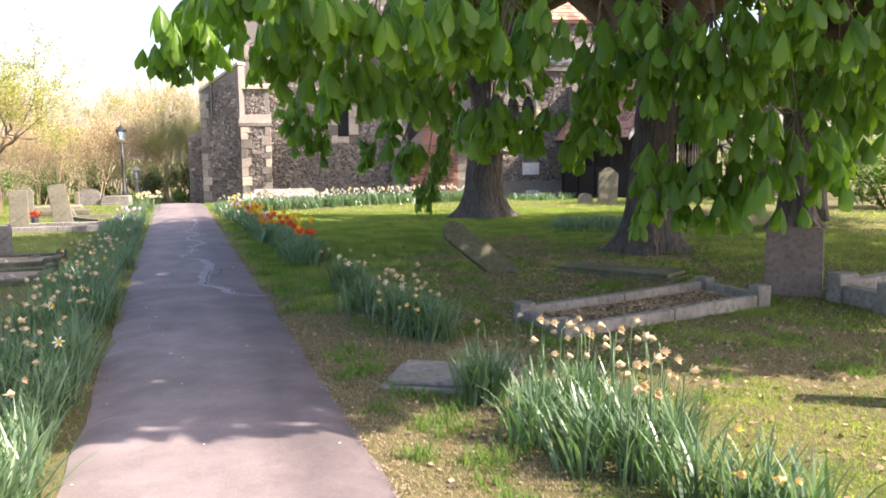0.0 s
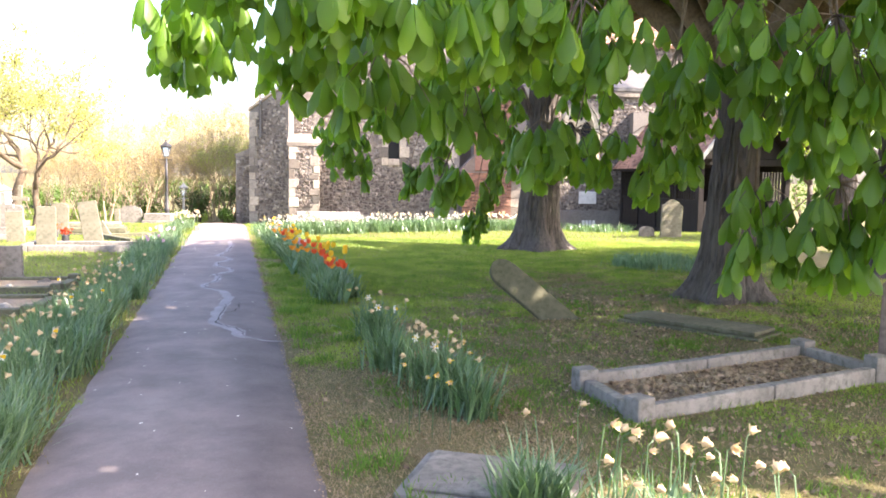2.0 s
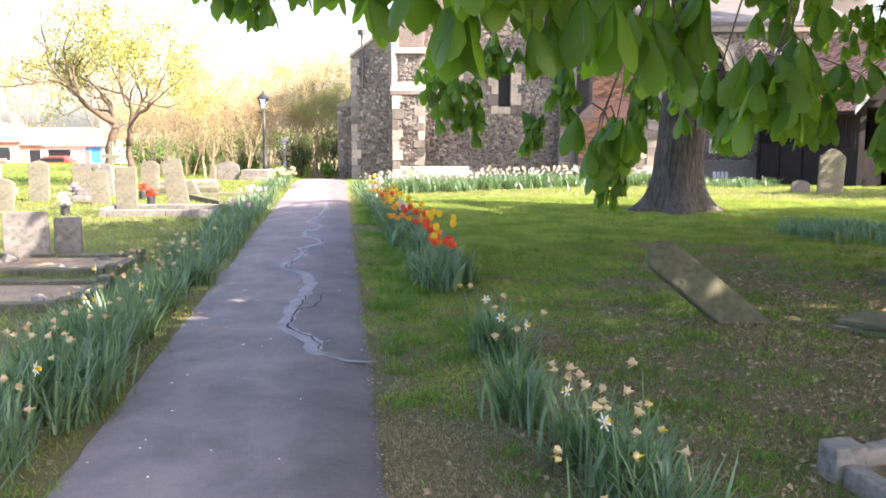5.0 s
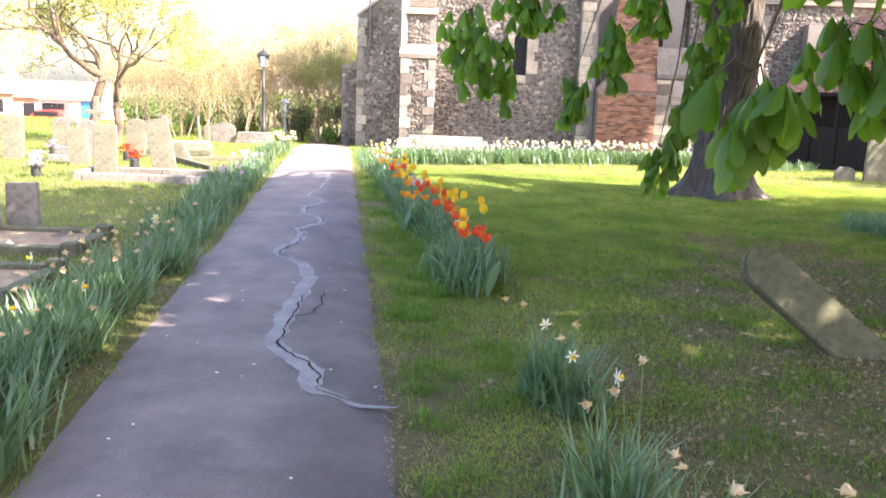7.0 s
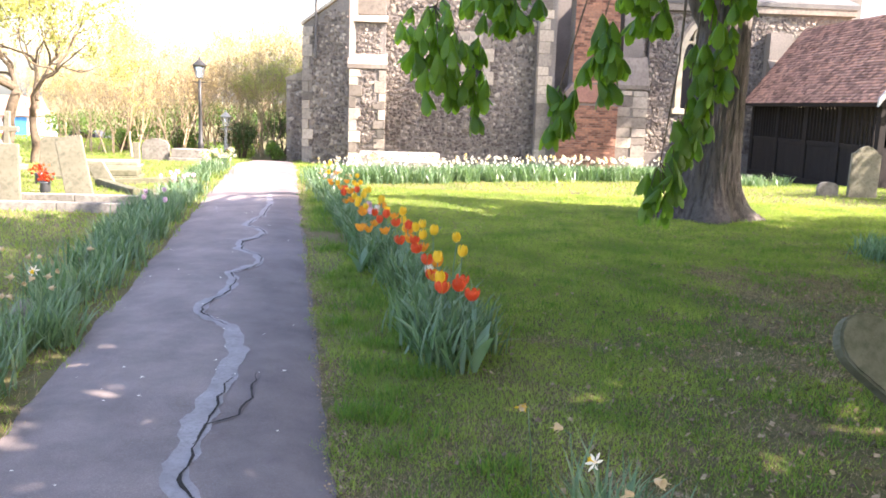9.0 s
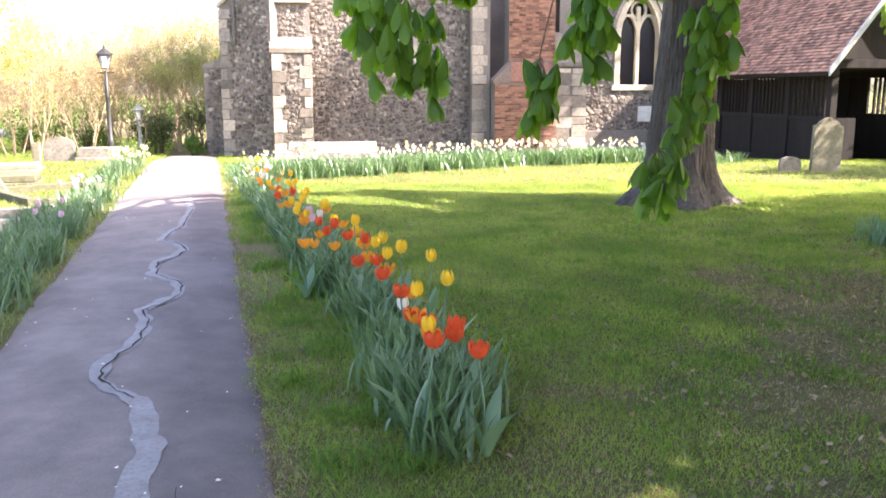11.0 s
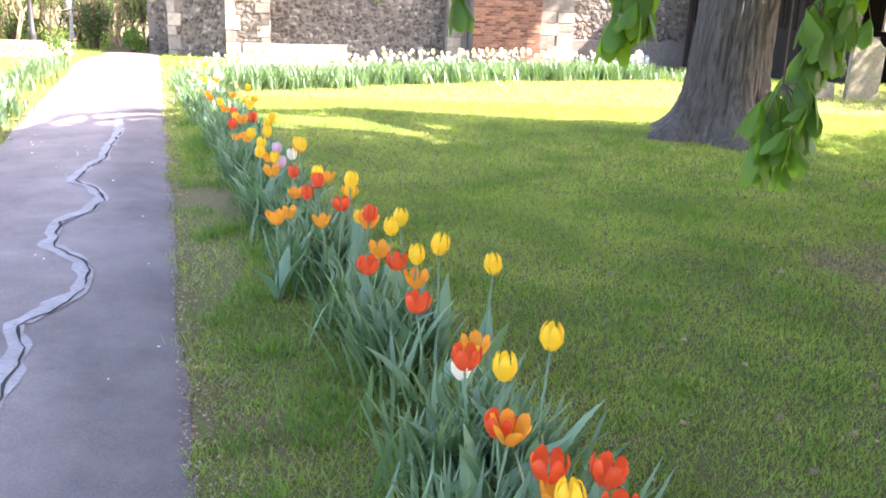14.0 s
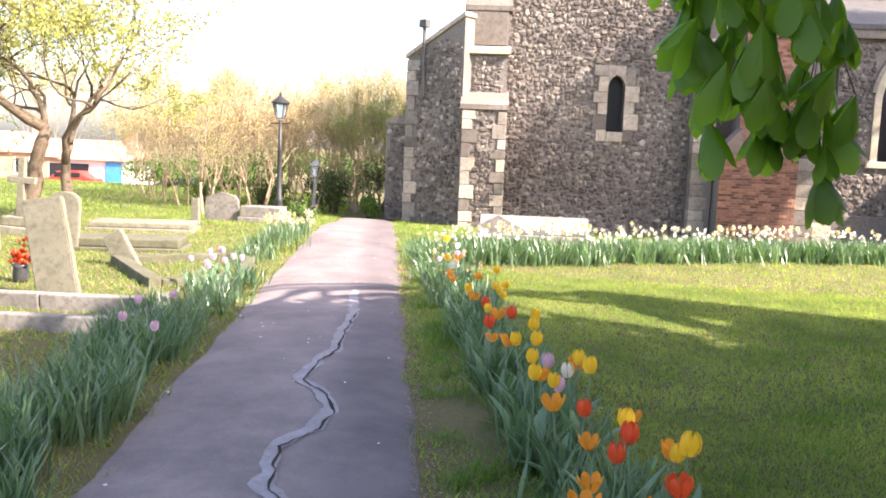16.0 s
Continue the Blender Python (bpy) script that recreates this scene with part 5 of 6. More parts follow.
def ledger(x, y, yaw, L, W, H, material, label, coped=False, name="ledger_tomb"):
    g = thing(name, pose(x, y, gz(x, y), 0, 0, yaw), label, "tomb")
    part("base", roughen(boxes((-L / 2 - 0.06, L / 2 + 0.06, -W / 2 - 0.06, W / 2 + 0.06, -0.1, H * 0.35), bevel=0.02), 0.01), material, g)
    if coped:
        bm = bmesh.new()
        prism(bm, [(-W / 2, H * 0.352), (-W / 2, H * 0.55), (0, H), (W / 2, H * 0.55), (W / 2, H * 0.352)], -L / 2, L / 2)
        bmesh.ops.bevel(bm, geom=bm.edges[:], offset=0.01, segments=1, affect="EDGES")
        part("coped_top", bm, material, g, matrix=Matrix.Rotation(radians(90), 4, "Z"))
        bm = bmesh.new()
        prism(bm, [(-0.4, H * 0.352), (-0.4, H * 0.6), (0, H * 1.02), (0.4, H * 0.6), (0.4, H * 0.352)], -W / 2 - 0.03, -W / 2 + 0.2)
        part("gable", bm, material, g, matrix=pose(-L / 2 + 0.35, 0, 0))
    else:
        part("slab", roughen(boxes((-L / 2, L / 2, -W / 2, W / 2, H * 0.352, H), bevel=0.02), 0.01, 4), material, g)
    return g


ledger(-5.15, 28.1, 10, 2.0, 0.75, 0.5, M_GRAVE, "grey coped stone tomb among daffodils by the church", True, "coped_tomb")
ledger(2.4, 10.9, -40, 1.6, 0.55, 0.08, M_MOSSY, "low grey ledger stone in the shade")
ledger(0.04, 5.7, -12, 0.85, 0.6, 0.06, M_GRAVE, "flat stone sunk in dry grass beside the path", name="ground_slab")
# left of the path
LEFT = [(-7.55, 13.1, 20, 0.55, 0.72, "flat", (0, 0), 0), (-7.2, 13.45, 20, 0.34, 0.62, "flat", (0, 0), 0), (-8.85, 19.7, 15, 0.42, 1.1, "flat", (0, -9), 1), (-9.4, 18.6, 15, 0.4, 1.0, "flat", (0, 1), 1),
        (-9.7, 22.2, 10, 0.3, 0.55, "flat", (0, -28), 1), (-11.5, 23.2, 12, 0.45, 0.95, "round", (0, 3), 1), (-12.3, 22.6, 12, 0.4, 0.9, "round", (0, -4), 0), (-12.2, 29.4, 8, 0.75, 0.7, "round", (0, 0), 0),
        (-13.0, 21.0, 15, 0.45, 1.0, "round", (0, 2), 1), (-11.2, 20.6, 15, 0.4, 0.8, "flat", (0, -3), 1), (-13.6, 23.6, 15, 0.45, 0.9, "round", (0, 0), 1), (-12.4, 19.0, 15, 0.4, 0.75, "round", (0, 4), 1),
        (-14.6, 21.5, 15, 0.5, 0.9, "flat", (0, 0), 0)]
for x, y, yaw, w, h, top, tilt, pale in LEFT:
    headstone(x, y, yaw, w, h, 0.1, (M_GRAVE, M_PALEGRAVE)[pale], ("dark grey" if not pale else "sunlit pale") + (" leaning headstone on the grass" if abs(tilt[1]) > 5 else " upright headstone on the grass"), top, tilt)
kerb_set([(-9.6, 18.1), (-7.3, 18.6), (-7.5, 19.4), (-9.8, 18.95)], M_GRAVE, "low grey stone grave kerb", 0.14, 0.14, (0.15, 0.16))
kerb_set([(-7.3, 10.2), (-5.4, 10.7), (-5.6, 11.7), (-7.5, 11.3)], M_MOSSY, "broken dark grave kerb with bare soil", 0.14, 0.09, (0.16, 0.12), M_LITTER)
kerb_set([(-8.0, 12.0), (-6.0, 12.5), (-6.2, 13.4), (-8.2, 13.0)], M_MOSSY, "dark weathered grave kerb", 0.14, 0.09, (0.16, 0.12), M_LITTER)
kerb_set([(-8.5, 20.8), (-7.8, 21.7), (-8.6, 23.4), (-9.9, 22.2)], M_MOSSY, "mossy low grave kerb beside the path border", 0.16, 0.10, (0.16, 0.12))
ledger(-10.9, 23.8, 20, 1.8, 0.8, 0.2, M_MOSSY, "raised grey ledger tomb in the grass")
ledger(-11.3, 29.6, 8, 0.9, 0.5, 0.35, M_GRAVE, "dark low stone block beside a headstone")
ledger(-12.2, 26.4, 20, 1.8, 0.8, 0.16, M_PALEGRAVE, "pale low ledger tomb in bright grass")
headstone(-12.0, 27.9, 10, 0.16, 0.6, 0.14, M_PALEGRAVE, "short pale stone post in the grass", "flat", name="stone_post")


def cross_stone(x, y, yaw, h, material, label, tilt=0):
    """Latin cross on a stepped base."""
    g = thing("stone_cross", pose(x, y, gz(x, y), 0, tilt, yaw), label, "gravestone")
    part("step", roughen(boxes((-0.34, 0.34, -0.3, 0.3, -0.1, 0.14), bevel=0.02), 0.01), material, g)
    part("step", roughen(boxes((-0.24, 0.24, -0.2, 0.2, 0.142, 0.3), bevel=0.02), 0.01), material, g)
    bm = bmesh.new()
    a = 0.055
    prism(bm, [(-a * 1.25, 0.302), (-a, h * 0.66), (-0.24, h * 0.66), (-0.24, h * 0.66 + 2 * a), (-a, h * 0.66 + 2 * a), (-a, h), (a, h), (a, h * 0.66 + 2 * a), (0.24, h * 0.66 + 2 * a), (0.24, h * 0.66), (a, h * 0.66), (a * 1.25, 0.302)], -0.05, 0.05)
    bmesh.ops.bevel(bm, geom=bm.edges[:], offset=0.008, segments=1, affect="EDGES")
    part("shaft", bm, material, g)


def flower_pot(x, y, material, colour):
    """Small grave vase with a bunch of blooms."""
    g = thing("grave_vase", pose(x, y, gz(x, y)), "dark grave vase with " + colour + " flowers on the grass", "vase", "vases on the graves")
    part("vase", mesh_from("vase", *tube([(0, 0, -0.02), (0, 0, 0.05), (0, 0, 0.16), (0, 0, 0.2)], [0.07, 0.09, 0.08, 0.1], 12), M_DARKPAINT, True), None, g)
    q = random.Random(x)
    pts = np.array([(q.gauss(0, 0.08), q.gauss(0, 0.08), 0.27 + q.uniform(-0.06, 0.08)) for _ in range(26)])
    part("bunch", scatter("bunch", *petal_ball, turn_matrices(pts, np.arange(26) * 1.3, np.arange(26) * 0.7, np.zeros(26), np.full(26, 0.035)), material), None, g)["kind"] = "stuff"


petal_ball = ([(-1, 0, -0.6), (1, 0, -0.6), (0, 1, 0.3), (0, -0.6, 1), (0, 0.2, -1)], [(0, 1, 2), (0, 3, 1), (1, 3, 2), (2, 3, 0), (0, 4, 1)])
cross_stone(-11.9, 21.3, 14, 1.15, M_GRAVE, "grey stone cross on a stepped base")
cross_stone(-13.4, 24.6, 10, 1.3, M_PALEGRAVE, "pale stone cross among the headstones", 3)
cross_stone(-15.4, 22.8, 18, 1.2, M_GRAVE, "weathered stone cross on a stepped base", -2)
for x, y, mat_, colour in ((-9.9, 20.4, M_RED, "red"), (-11.4, 19.6, M_WHITE, "white"), (-11.0, 22.0, M_RED, "red"), (-12.9, 22.2, M_PINK, "pink"), (-10.6, 18.4, M_WHITE, "white"), (-13.9, 20.2, M_BLUE, "blue")):
    flower_pot(x, y, mat_, colour)
r = random.Random(77)
for _ in range(12):
    x, y = r.uniform(-7.8, -5.2), r.uniform(9.3, 13.8)
    s = r.uniform(0.07, 0.17)
    bm = bmesh.new()
    bmesh.ops.create_icosphere(bm, subdivisions=2, radius=s)
    part_ob = part("loose_stone", roughen(bm, s * 0.5, 3 / s * 0.4, r.random() * 9), M_GRAVE)
    part_ob.matrix_basis = Matrix.Translation((x, y, gz(x, y) + s * 0.35))
    tagged(part_ob, "rough grey fragment of broken grave stone", "stone", "loose grave stones")
for k in range(4):
    t_ = thing("memorial_tablet", CH @ pose(8.25 + 0.16 * k, -0.42, -0.50, -18, 0, 0), "small white memorial tablet leaning by the wall", "tablet", "white tablets at the wall")
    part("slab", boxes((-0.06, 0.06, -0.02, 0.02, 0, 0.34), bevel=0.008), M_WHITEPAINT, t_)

# ---------------------------------------------------------------- far houses
def house(x, y, yaw, w, d, h, rh, wall, label, shop=False):
    g = thing("house", pose(x, y, gz(x, y) - 0.05, 0, 0, yaw), label, "house")
    part("wall", boxes((-w / 2, w / 2, -d / 2, d / 2, 0, h)), wall, g)
    bm = bmesh.new()
    prism(bm, [(-d / 2 - 0.3, h), (0, h + rh), (d / 2 + 0.3, h)], -w / 2 - 0.2, w / 2 + 0.2)
    roof = part("roof", bm, M_ROOFRED, g, "orange-red tiled roof", Matrix.Rotation(radians(90), 4, "Z"))
    for k in range(max(2, int(w / 2.5))):
        xx = -w / 2 + (k + 0.5) * w / max(2, int(w / 2.5))
        for zz in (() if shop else (h - 1.7,)):
            wn_ = part("window", boxes((xx - 0.5, xx + 0.5, -d / 2 - 0.03, -d / 2 - 0.004, zz, zz + 1.2)), M_GLASS, g)
            for xo in (-0.6, 0.5):
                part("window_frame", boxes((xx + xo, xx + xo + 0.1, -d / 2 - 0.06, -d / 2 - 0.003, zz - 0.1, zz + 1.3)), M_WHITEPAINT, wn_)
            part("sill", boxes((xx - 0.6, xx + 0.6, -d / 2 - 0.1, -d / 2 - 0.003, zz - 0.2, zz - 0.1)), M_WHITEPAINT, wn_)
    if shop:
        part("shop_window", boxes((-w / 2 + 0.3, -0.4, -d / 2 - 0.04, -d / 2 - 0.004, 0.5, 2.4)), M_GLASS, g)
        part("sign", boxes((0.9, w / 2 - 0.4, -d / 2 - 0.08, -d / 2 - 0.004, 0.9, 2.6)), M_BLUE, g, "blue sign board")
    part("chimney", boxes((w / 2 - 0.9, w / 2 - 0.2, -0.4, 0.4, h + rh * 0.4, h + rh + 0.8)), M_HOUSEBRICK, g)


house(-53, 80, 22, 10, 7, 3.0, 1.6, M_HOUSEBRICK, "distant brick house with an orange tiled roof")
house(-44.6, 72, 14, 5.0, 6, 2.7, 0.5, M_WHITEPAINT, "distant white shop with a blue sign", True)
house(-60, 76, 30, 10, 7, 3.2, 1.8, M_HOUSEBRICK, "distant terrace house with an orange tiled roof")


def car(x, y, yaw, paint, label):
    g = thing("car", pose(x, y, gz(x, y), 0, 0, yaw), label, "car")
    out = [(-2.0, 0.3), (-2.05, 0.75), (-1.35, 0.9), (-0.75, 1.4), (0.75, 1.42), (1.45, 0.95), (2.0, 0.85), (2.05, 0.3)]
    bm = bmesh.new()
    prism(bm, out, -0.82, 0.82)
    bmesh.ops.bevel(bm, geom=bm.edges[:], offset=0.06, segments=2, affect="EDGES")
    part("body", bm, paint, g)
    for sy in (-0.835, 0.80):
        part("side_window", boxes((-0.95, 0.95, sy, sy + 0.03, 0.95, 1.3)), M_GLASS, g)
    for xx in (-1.25, 1.25):
        for yy in (-0.85, 0.68):
            wv, wf = tube([(xx, yy, 0.31), (xx, yy + 0.17, 0.31)], [0.31, 0.31], 16)
            part("wheel", mesh_from("wheel", wv, wf, M_DARKPAINT), None, g)


car(-44.6, 67.5, 12, M_REDPAINT, "red car parked along the far road")
car(-36, 68, 8, M_DARKPAINT, "dark car parked along the far road")

# ---------------------------------------------------------------- flower borders
def border_x(y):
    """Middle line of the flower border on the lawn side of the path."""
    return path_mid(y) + 2.28 - 0.037 * y


BLADE_V = [(-0.5, 0, 0), (0.5, 0, 0), (-0.55, 0.02, 0.35), (0.55, 0.02, 0.35), (-0.42, 0.10, 0.7), (0.42, 0.10, 0.7), (0, 0.26, 1.0)]
BLADE_F = [(0, 1, 3, 2), (2, 3, 5, 4), (4, 5, 6)]


def blade_mats(pos, g, h, w, lean=0.35):
    """Matrices for upright blades: h height, w width, with a random lean."""
    k = len(pos)
    m = turn_matrices(pos, g.uniform(0, 6.283, k), -np.abs(g.normal(0, lean, k)), g.normal(0, lean * 0.4, k), np.ones(k))
    hh, ww = g.uniform(h[0], h[1], k), g.uniform(w[0], w[1], k)
    m[:, :3, 0] *= ww[:, None]
    m[:, :3, 1] *= hh[:, None]
    m[:, :3, 2] *= hh[:, None]
    return m


def foliage_strip(name, pts, g, h, w, material, label, category="flower bed leaves", lean=0.32):
    pos = np.array([(x, y, gz(x, y) - 0.01) for x, y in pts])
    ob = part(name, scatter(name, BLADE_V, BLADE_F, blade_mats(pos, g, h, w, lean), material, True))
    return tagged(ob, label, category, kind="stuff")


g4 = np.random.default_rng(44)


def clumped(points_of, count, clumps, spread):
    """Blade roots gathered into clumps."""
    centers = [points_of() for _ in range(clumps)]
    out = []
    for _ in range(count):
        c = centers[g4.integers(0, clumps)]
        out.append((c[0] + g4.normal(0, spread), c[1] + g4.normal(0, spread)))
    return out


def left_pt(y0, y1, w=0.62):
    def f():
        y = g4.uniform(y0, y1)
        return path_mid(y) - 0.84 - 0.16 - w * g4.uniform(0, 1), y
    return f


def right_pt(y0, y1, w=0.22):
    def f():
        y = g4.uniform(y0, y1)
        return border_x(y) + g4.uniform(-w, w), y
    return f


foliage_strip("daffodil_leaves", clumped(left_pt(1.2, 11), 7600, 130, 0.07), g4, (0.28, 0.48), (0.010, 0.018), M_STRAP, "grey-green daffodil leaves crowding the path edge")
foliage_strip("daffodil_leaves", clumped(left_pt(11, 20), 3400, 80, 0.08), g4, (0.22, 0.40), (0.011, 0.019), M_STRAP, "grey-green daffodil leaves along the path edge")
foliage_strip("daffodil_leaves", clumped(left_pt(20, 27.5, 0.5), 1100, 30, 0.09), g4, (0.18, 0.34), (0.012, 0.02), M_STRAP, "thinner daffodil leaves along the path edge")
near_pts = [(0.95, 3.75), (1.15, 3.5), (0.8, 4.1), (0.62, 4.5), (0.85, 4.75), (0.55, 4.85), (0.25, 5.15), (0.2, 5.35), (1.35, 3.3), (1.2, 4.0), (0.45, 4.3), (1.5, 3.1), (0.7, 3.9), (1.0, 4.3)]
foliage_strip("daffodil_leaves", clumped(lambda: near_pts[g4.integers(0, len(near_pts))], 1500, 40, 0.07), g4, (0.24, 0.46), (0.010, 0.018), M_STRAP, "loose daffodil clump in dry grass")
mid_pts = [(-0.1, 7.0), (-0.25, 7.35), (-0.3, 7.6), (-0.5, 7.8), (-0.62, 8.1), (-0.8, 8.35), (-0.95, 8.5), (-0.4, 7.2), (-0.9, 8.7), (-1.2, 9.75), (-1.25, 9.95), (-1.05, 9.6)]
foliage_strip("daffodil_leaves", clumped(lambda: mid_pts[g4.integers(0, len(mid_pts))], 1250, 36, 0.07), g4, (0.24, 0.48), (0.010, 0.017), M_STRAP, "daffodil clumps on the lawn edge")
foliage_strip("border_leaves", clumped(right_pt(12.1, 20.5), 4400, 100, 0.07), g4, (0.20, 0.40), (0.012, 0.022), M_STRAP, "blue-green bulb leaves under the tulips")
foliage_strip("border_leaves", clumped(right_pt(20.5, 25.6, 0.25), 2000, 50, 0.09), g4, (0.20, 0.40), (0.012, 0.02), M_STRAP, "bulb leaves at the far end of the border")


def church_bed():
    """A spot in the curved bed that runs from the border to the church."""
    x = g4.uniform(-6.1, 2.2)
    front = np.interp(x, [-6.1, -3.45, -1.0, 1.6, 2.2], [24.3, 25.7, 27.6, 28.8, 29.0])
    return x, front + g4.uniform(-0.1, 1.0)


foliage_strip("daffodil_leaves", clumped(church_bed, 7000, 200, 0.11), g4, (0.28, 0.46), (0.014, 0.024), M_STRAP, "dense daffodil leaves in the bed before the church")
foliage_strip("bluebell_leaves", clumped(lambda: (g4.uniform(2.6, 4.2), g4.uniform(16.6, 18.6)), 1500, 30, 0.14), g4, (0.15, 0.30), (0.012, 0.02), M_TULIPLEAF, "pale bluish patch of bulb leaves under the trees")
foliage_strip("bluebell_leaves", clumped(lambda: (g4.uniform(2.6, 4.6), g4.uniform(28.6, 29.8)), 500, 20, 0.12), g4, (0.2, 0.36), (0.014, 0.022), M_STRAP, "small daffodil clump by the church wall")


def petal_cup(radius, height, flare, count=6):
    """A cup of overlapping petals that grow from one base."""
    vs, fs = [(0, 0, 0)], []
    for i in range(count):
        a = 2 * math.pi * i / count
        k = 0.92 if i % 2 else 1.0
        o = len(vs)
        for u, r_, w in ((0.12, 0.6, 0.60), (0.4, 1.0, 0.82), (0.7, 0.96 + flare * 0.44, 0.74), (0.9, 0.74 + flare * 0.85, 0.48), (1.0, 0.5 + flare * 1.2, 0.16)):
            for s in (-1, 0, 1):
                aa = a + s * w * 0.62
                rr = radius * k * r_ * (1.06 if s == 0 else 1.0)
                vs.append((rr * math.cos(aa), rr * math.sin(aa), height * u - (0.05 * height if s and u > 0.9 else 0)))
        fs += [(0, o, o + 1), (0, o + 1, o + 2)]
        for j in range(4):
            for s in range(2):
                fs.append((o + j * 3 + s, o + j * 3 + s + 1, o + j * 3 + s + 4, o + j * 3 + s + 3))
    return vs, fs


def lance_leaf(length, width, curl):
    vs, fs = [], []
    for i in range(6):
        u = i / 5
        w = width * math.sin(math.pi * min(1, 0.12 + u * 0.88)) * 0.5
        y, z = length * (0.15 * u + curl * u * u), length * (u - 0.45 * curl * u * u)
        vs += [(-w, y + 0.35 * w, z), (0, y, z), (w, y + 0.35 * w, z)]
        if i:
            a, b = 3 * i - 3, 3 * i
            fs += [(a, a + 1, b + 1, b), (a + 1, a + 2, b + 2, b + 1)]
    return vs, fs


def tulip(h, material, open_, colour, seed):
    r_ = random.Random(seed)
    t = thing("tulip", pose(0, 0, -50), colour + " tulip with grey-green leaves in the border", "tulip", "tulips in the border")
    bend = Vector((r_.uniform(-0.05, 0.05), r_.uniform(-0.05, 0.05), 0))
    part("stem", mesh_from("stem", *tube([(0, 0, -0.02), bend * 0.4 + Vector((0, 0, h * 0.5)), bend + Vector((0, 0, h - 0.085))], [0.006, 0.005, 0.0045], 6), M_TULIPLEAF, True), None, t)
    for k in range(3):
        part("leaf", mesh_from("leaf", *lance_leaf(h * r_.uniform(0.55, 0.8), 0.08, r_.uniform(0.2, 0.7)), M_TULIPLEAF, True), None, t, matrix=pose(0, 0, 0, 0, 0, k * 120 + r_.uniform(-30, 30)))
    cup = petal_cup(0.039 if open_ < 0.3 else 0.045, 0.10 if open_ < 0.3 else 0.085, open_)
    part("bloom", mesh_from("bloom", *cup, material, True), None, t, colour + " cup-shaped bloom", Matrix.Translation(bend + Vector((0, 0, h - 0.09))) @ pose(0, 0, 0, r_.uniform(-8, 8), r_.uniform(-8, 8), r_.uniform(0, 90)))
    return t


def put(proto, x, y, s=1.0, yaw=0.0):
    """Sets a copy of a flower on the ground."""
    c = copy_thing(proto, pose(x, y, gz(x, y), random.uniform(-4, 4), random.uniform(-4, 4), yaw))
    c.scale = (s, s, s)
    return c


PROTO = {"Y": tulip(0.62, M_YELLOW, 0.02, "yellow", 1), "R": tulip(0.54, M_RED, 0.35, "scarlet", 2), "r": tulip(0.56, M_RED, 0.05, "red", 3), "O": tulip(0.52, M_ORANGE, 0.75, "open orange", 4), "W": tulip(0.47, M_WHITE, 0.05, "white", 5), "P": tulip(0.48, M_PINK, 0.05, "pale pink", 6)}
TULIPS = {"Y": [(-2.15, 13.3), (-2.31, 13.2), (-2.27, 14.15), (-2.58, 14.26), (-2.46, 14.31), (-2.69, 14.71), (-2.6, 14.85), (-2.95, 15.5), (-3.19, 15.86), (-3.4, 16.7), (-3.52, 17.06), (-3.77, 17.28), (-3.79, 17.78), (-2.15, 12.54)],
          "R": [(-2.27, 13.05), (-2.5, 13.89), (-2.72, 14.36), (-1.98, 12.55), (-2.08, 12.76), (-2.26, 12.76), (-2.2, 12.35), (-1.9, 12.2), (-2.35, 13.4), (-2.62, 14.5), (-3.0, 15.3)],
          "r": [(-2.83, 15.09), (-3.22, 15.71), (-3.14, 15.79), (-3.39, 16.23), (-4.03, 18.3), (-4.12, 17.94), (-4.3, 18.9)],
          "O": [(-2.39, 13.62), (-2.6, 14.33), (-3.98, 17.64), (-3.31, 15.18), (-2.78, 14.68), (-4.2, 18.4), (-4.5, 19.3), (-2.2, 12.6), (-2.32, 12.95), (-2.9, 15.2), (-3.5, 16.4)],
          "W": [(-2.34, 13.5), (-3.5, 17.2)], "P": [(-3.66, 17.33), (-3.6, 16.9)]}
for kind, spots in TULIPS.items():
    for x, y in spots:
        put(PROTO[kind], x, y, random.uniform(0.93, 1.05), random.uniform(0, 360))
for k in range(18):
    y = random.uniform(15.2, 19.5)
    put(PROTO[random.choice("YYOYO")], border_x(y) + random.uniform(-0.22, 0.22), y, random.uniform(0.8, 0.95), random.uniform(0, 360))
for k in range(16):
    y = random.uniform(19.5, 24.5)
    put(PROTO[random.choice("YYOPW")], border_x(y) + random.uniform(-0.2, 0.2), y, random.uniform(0.75, 0.95), random.uniform(0, 360))


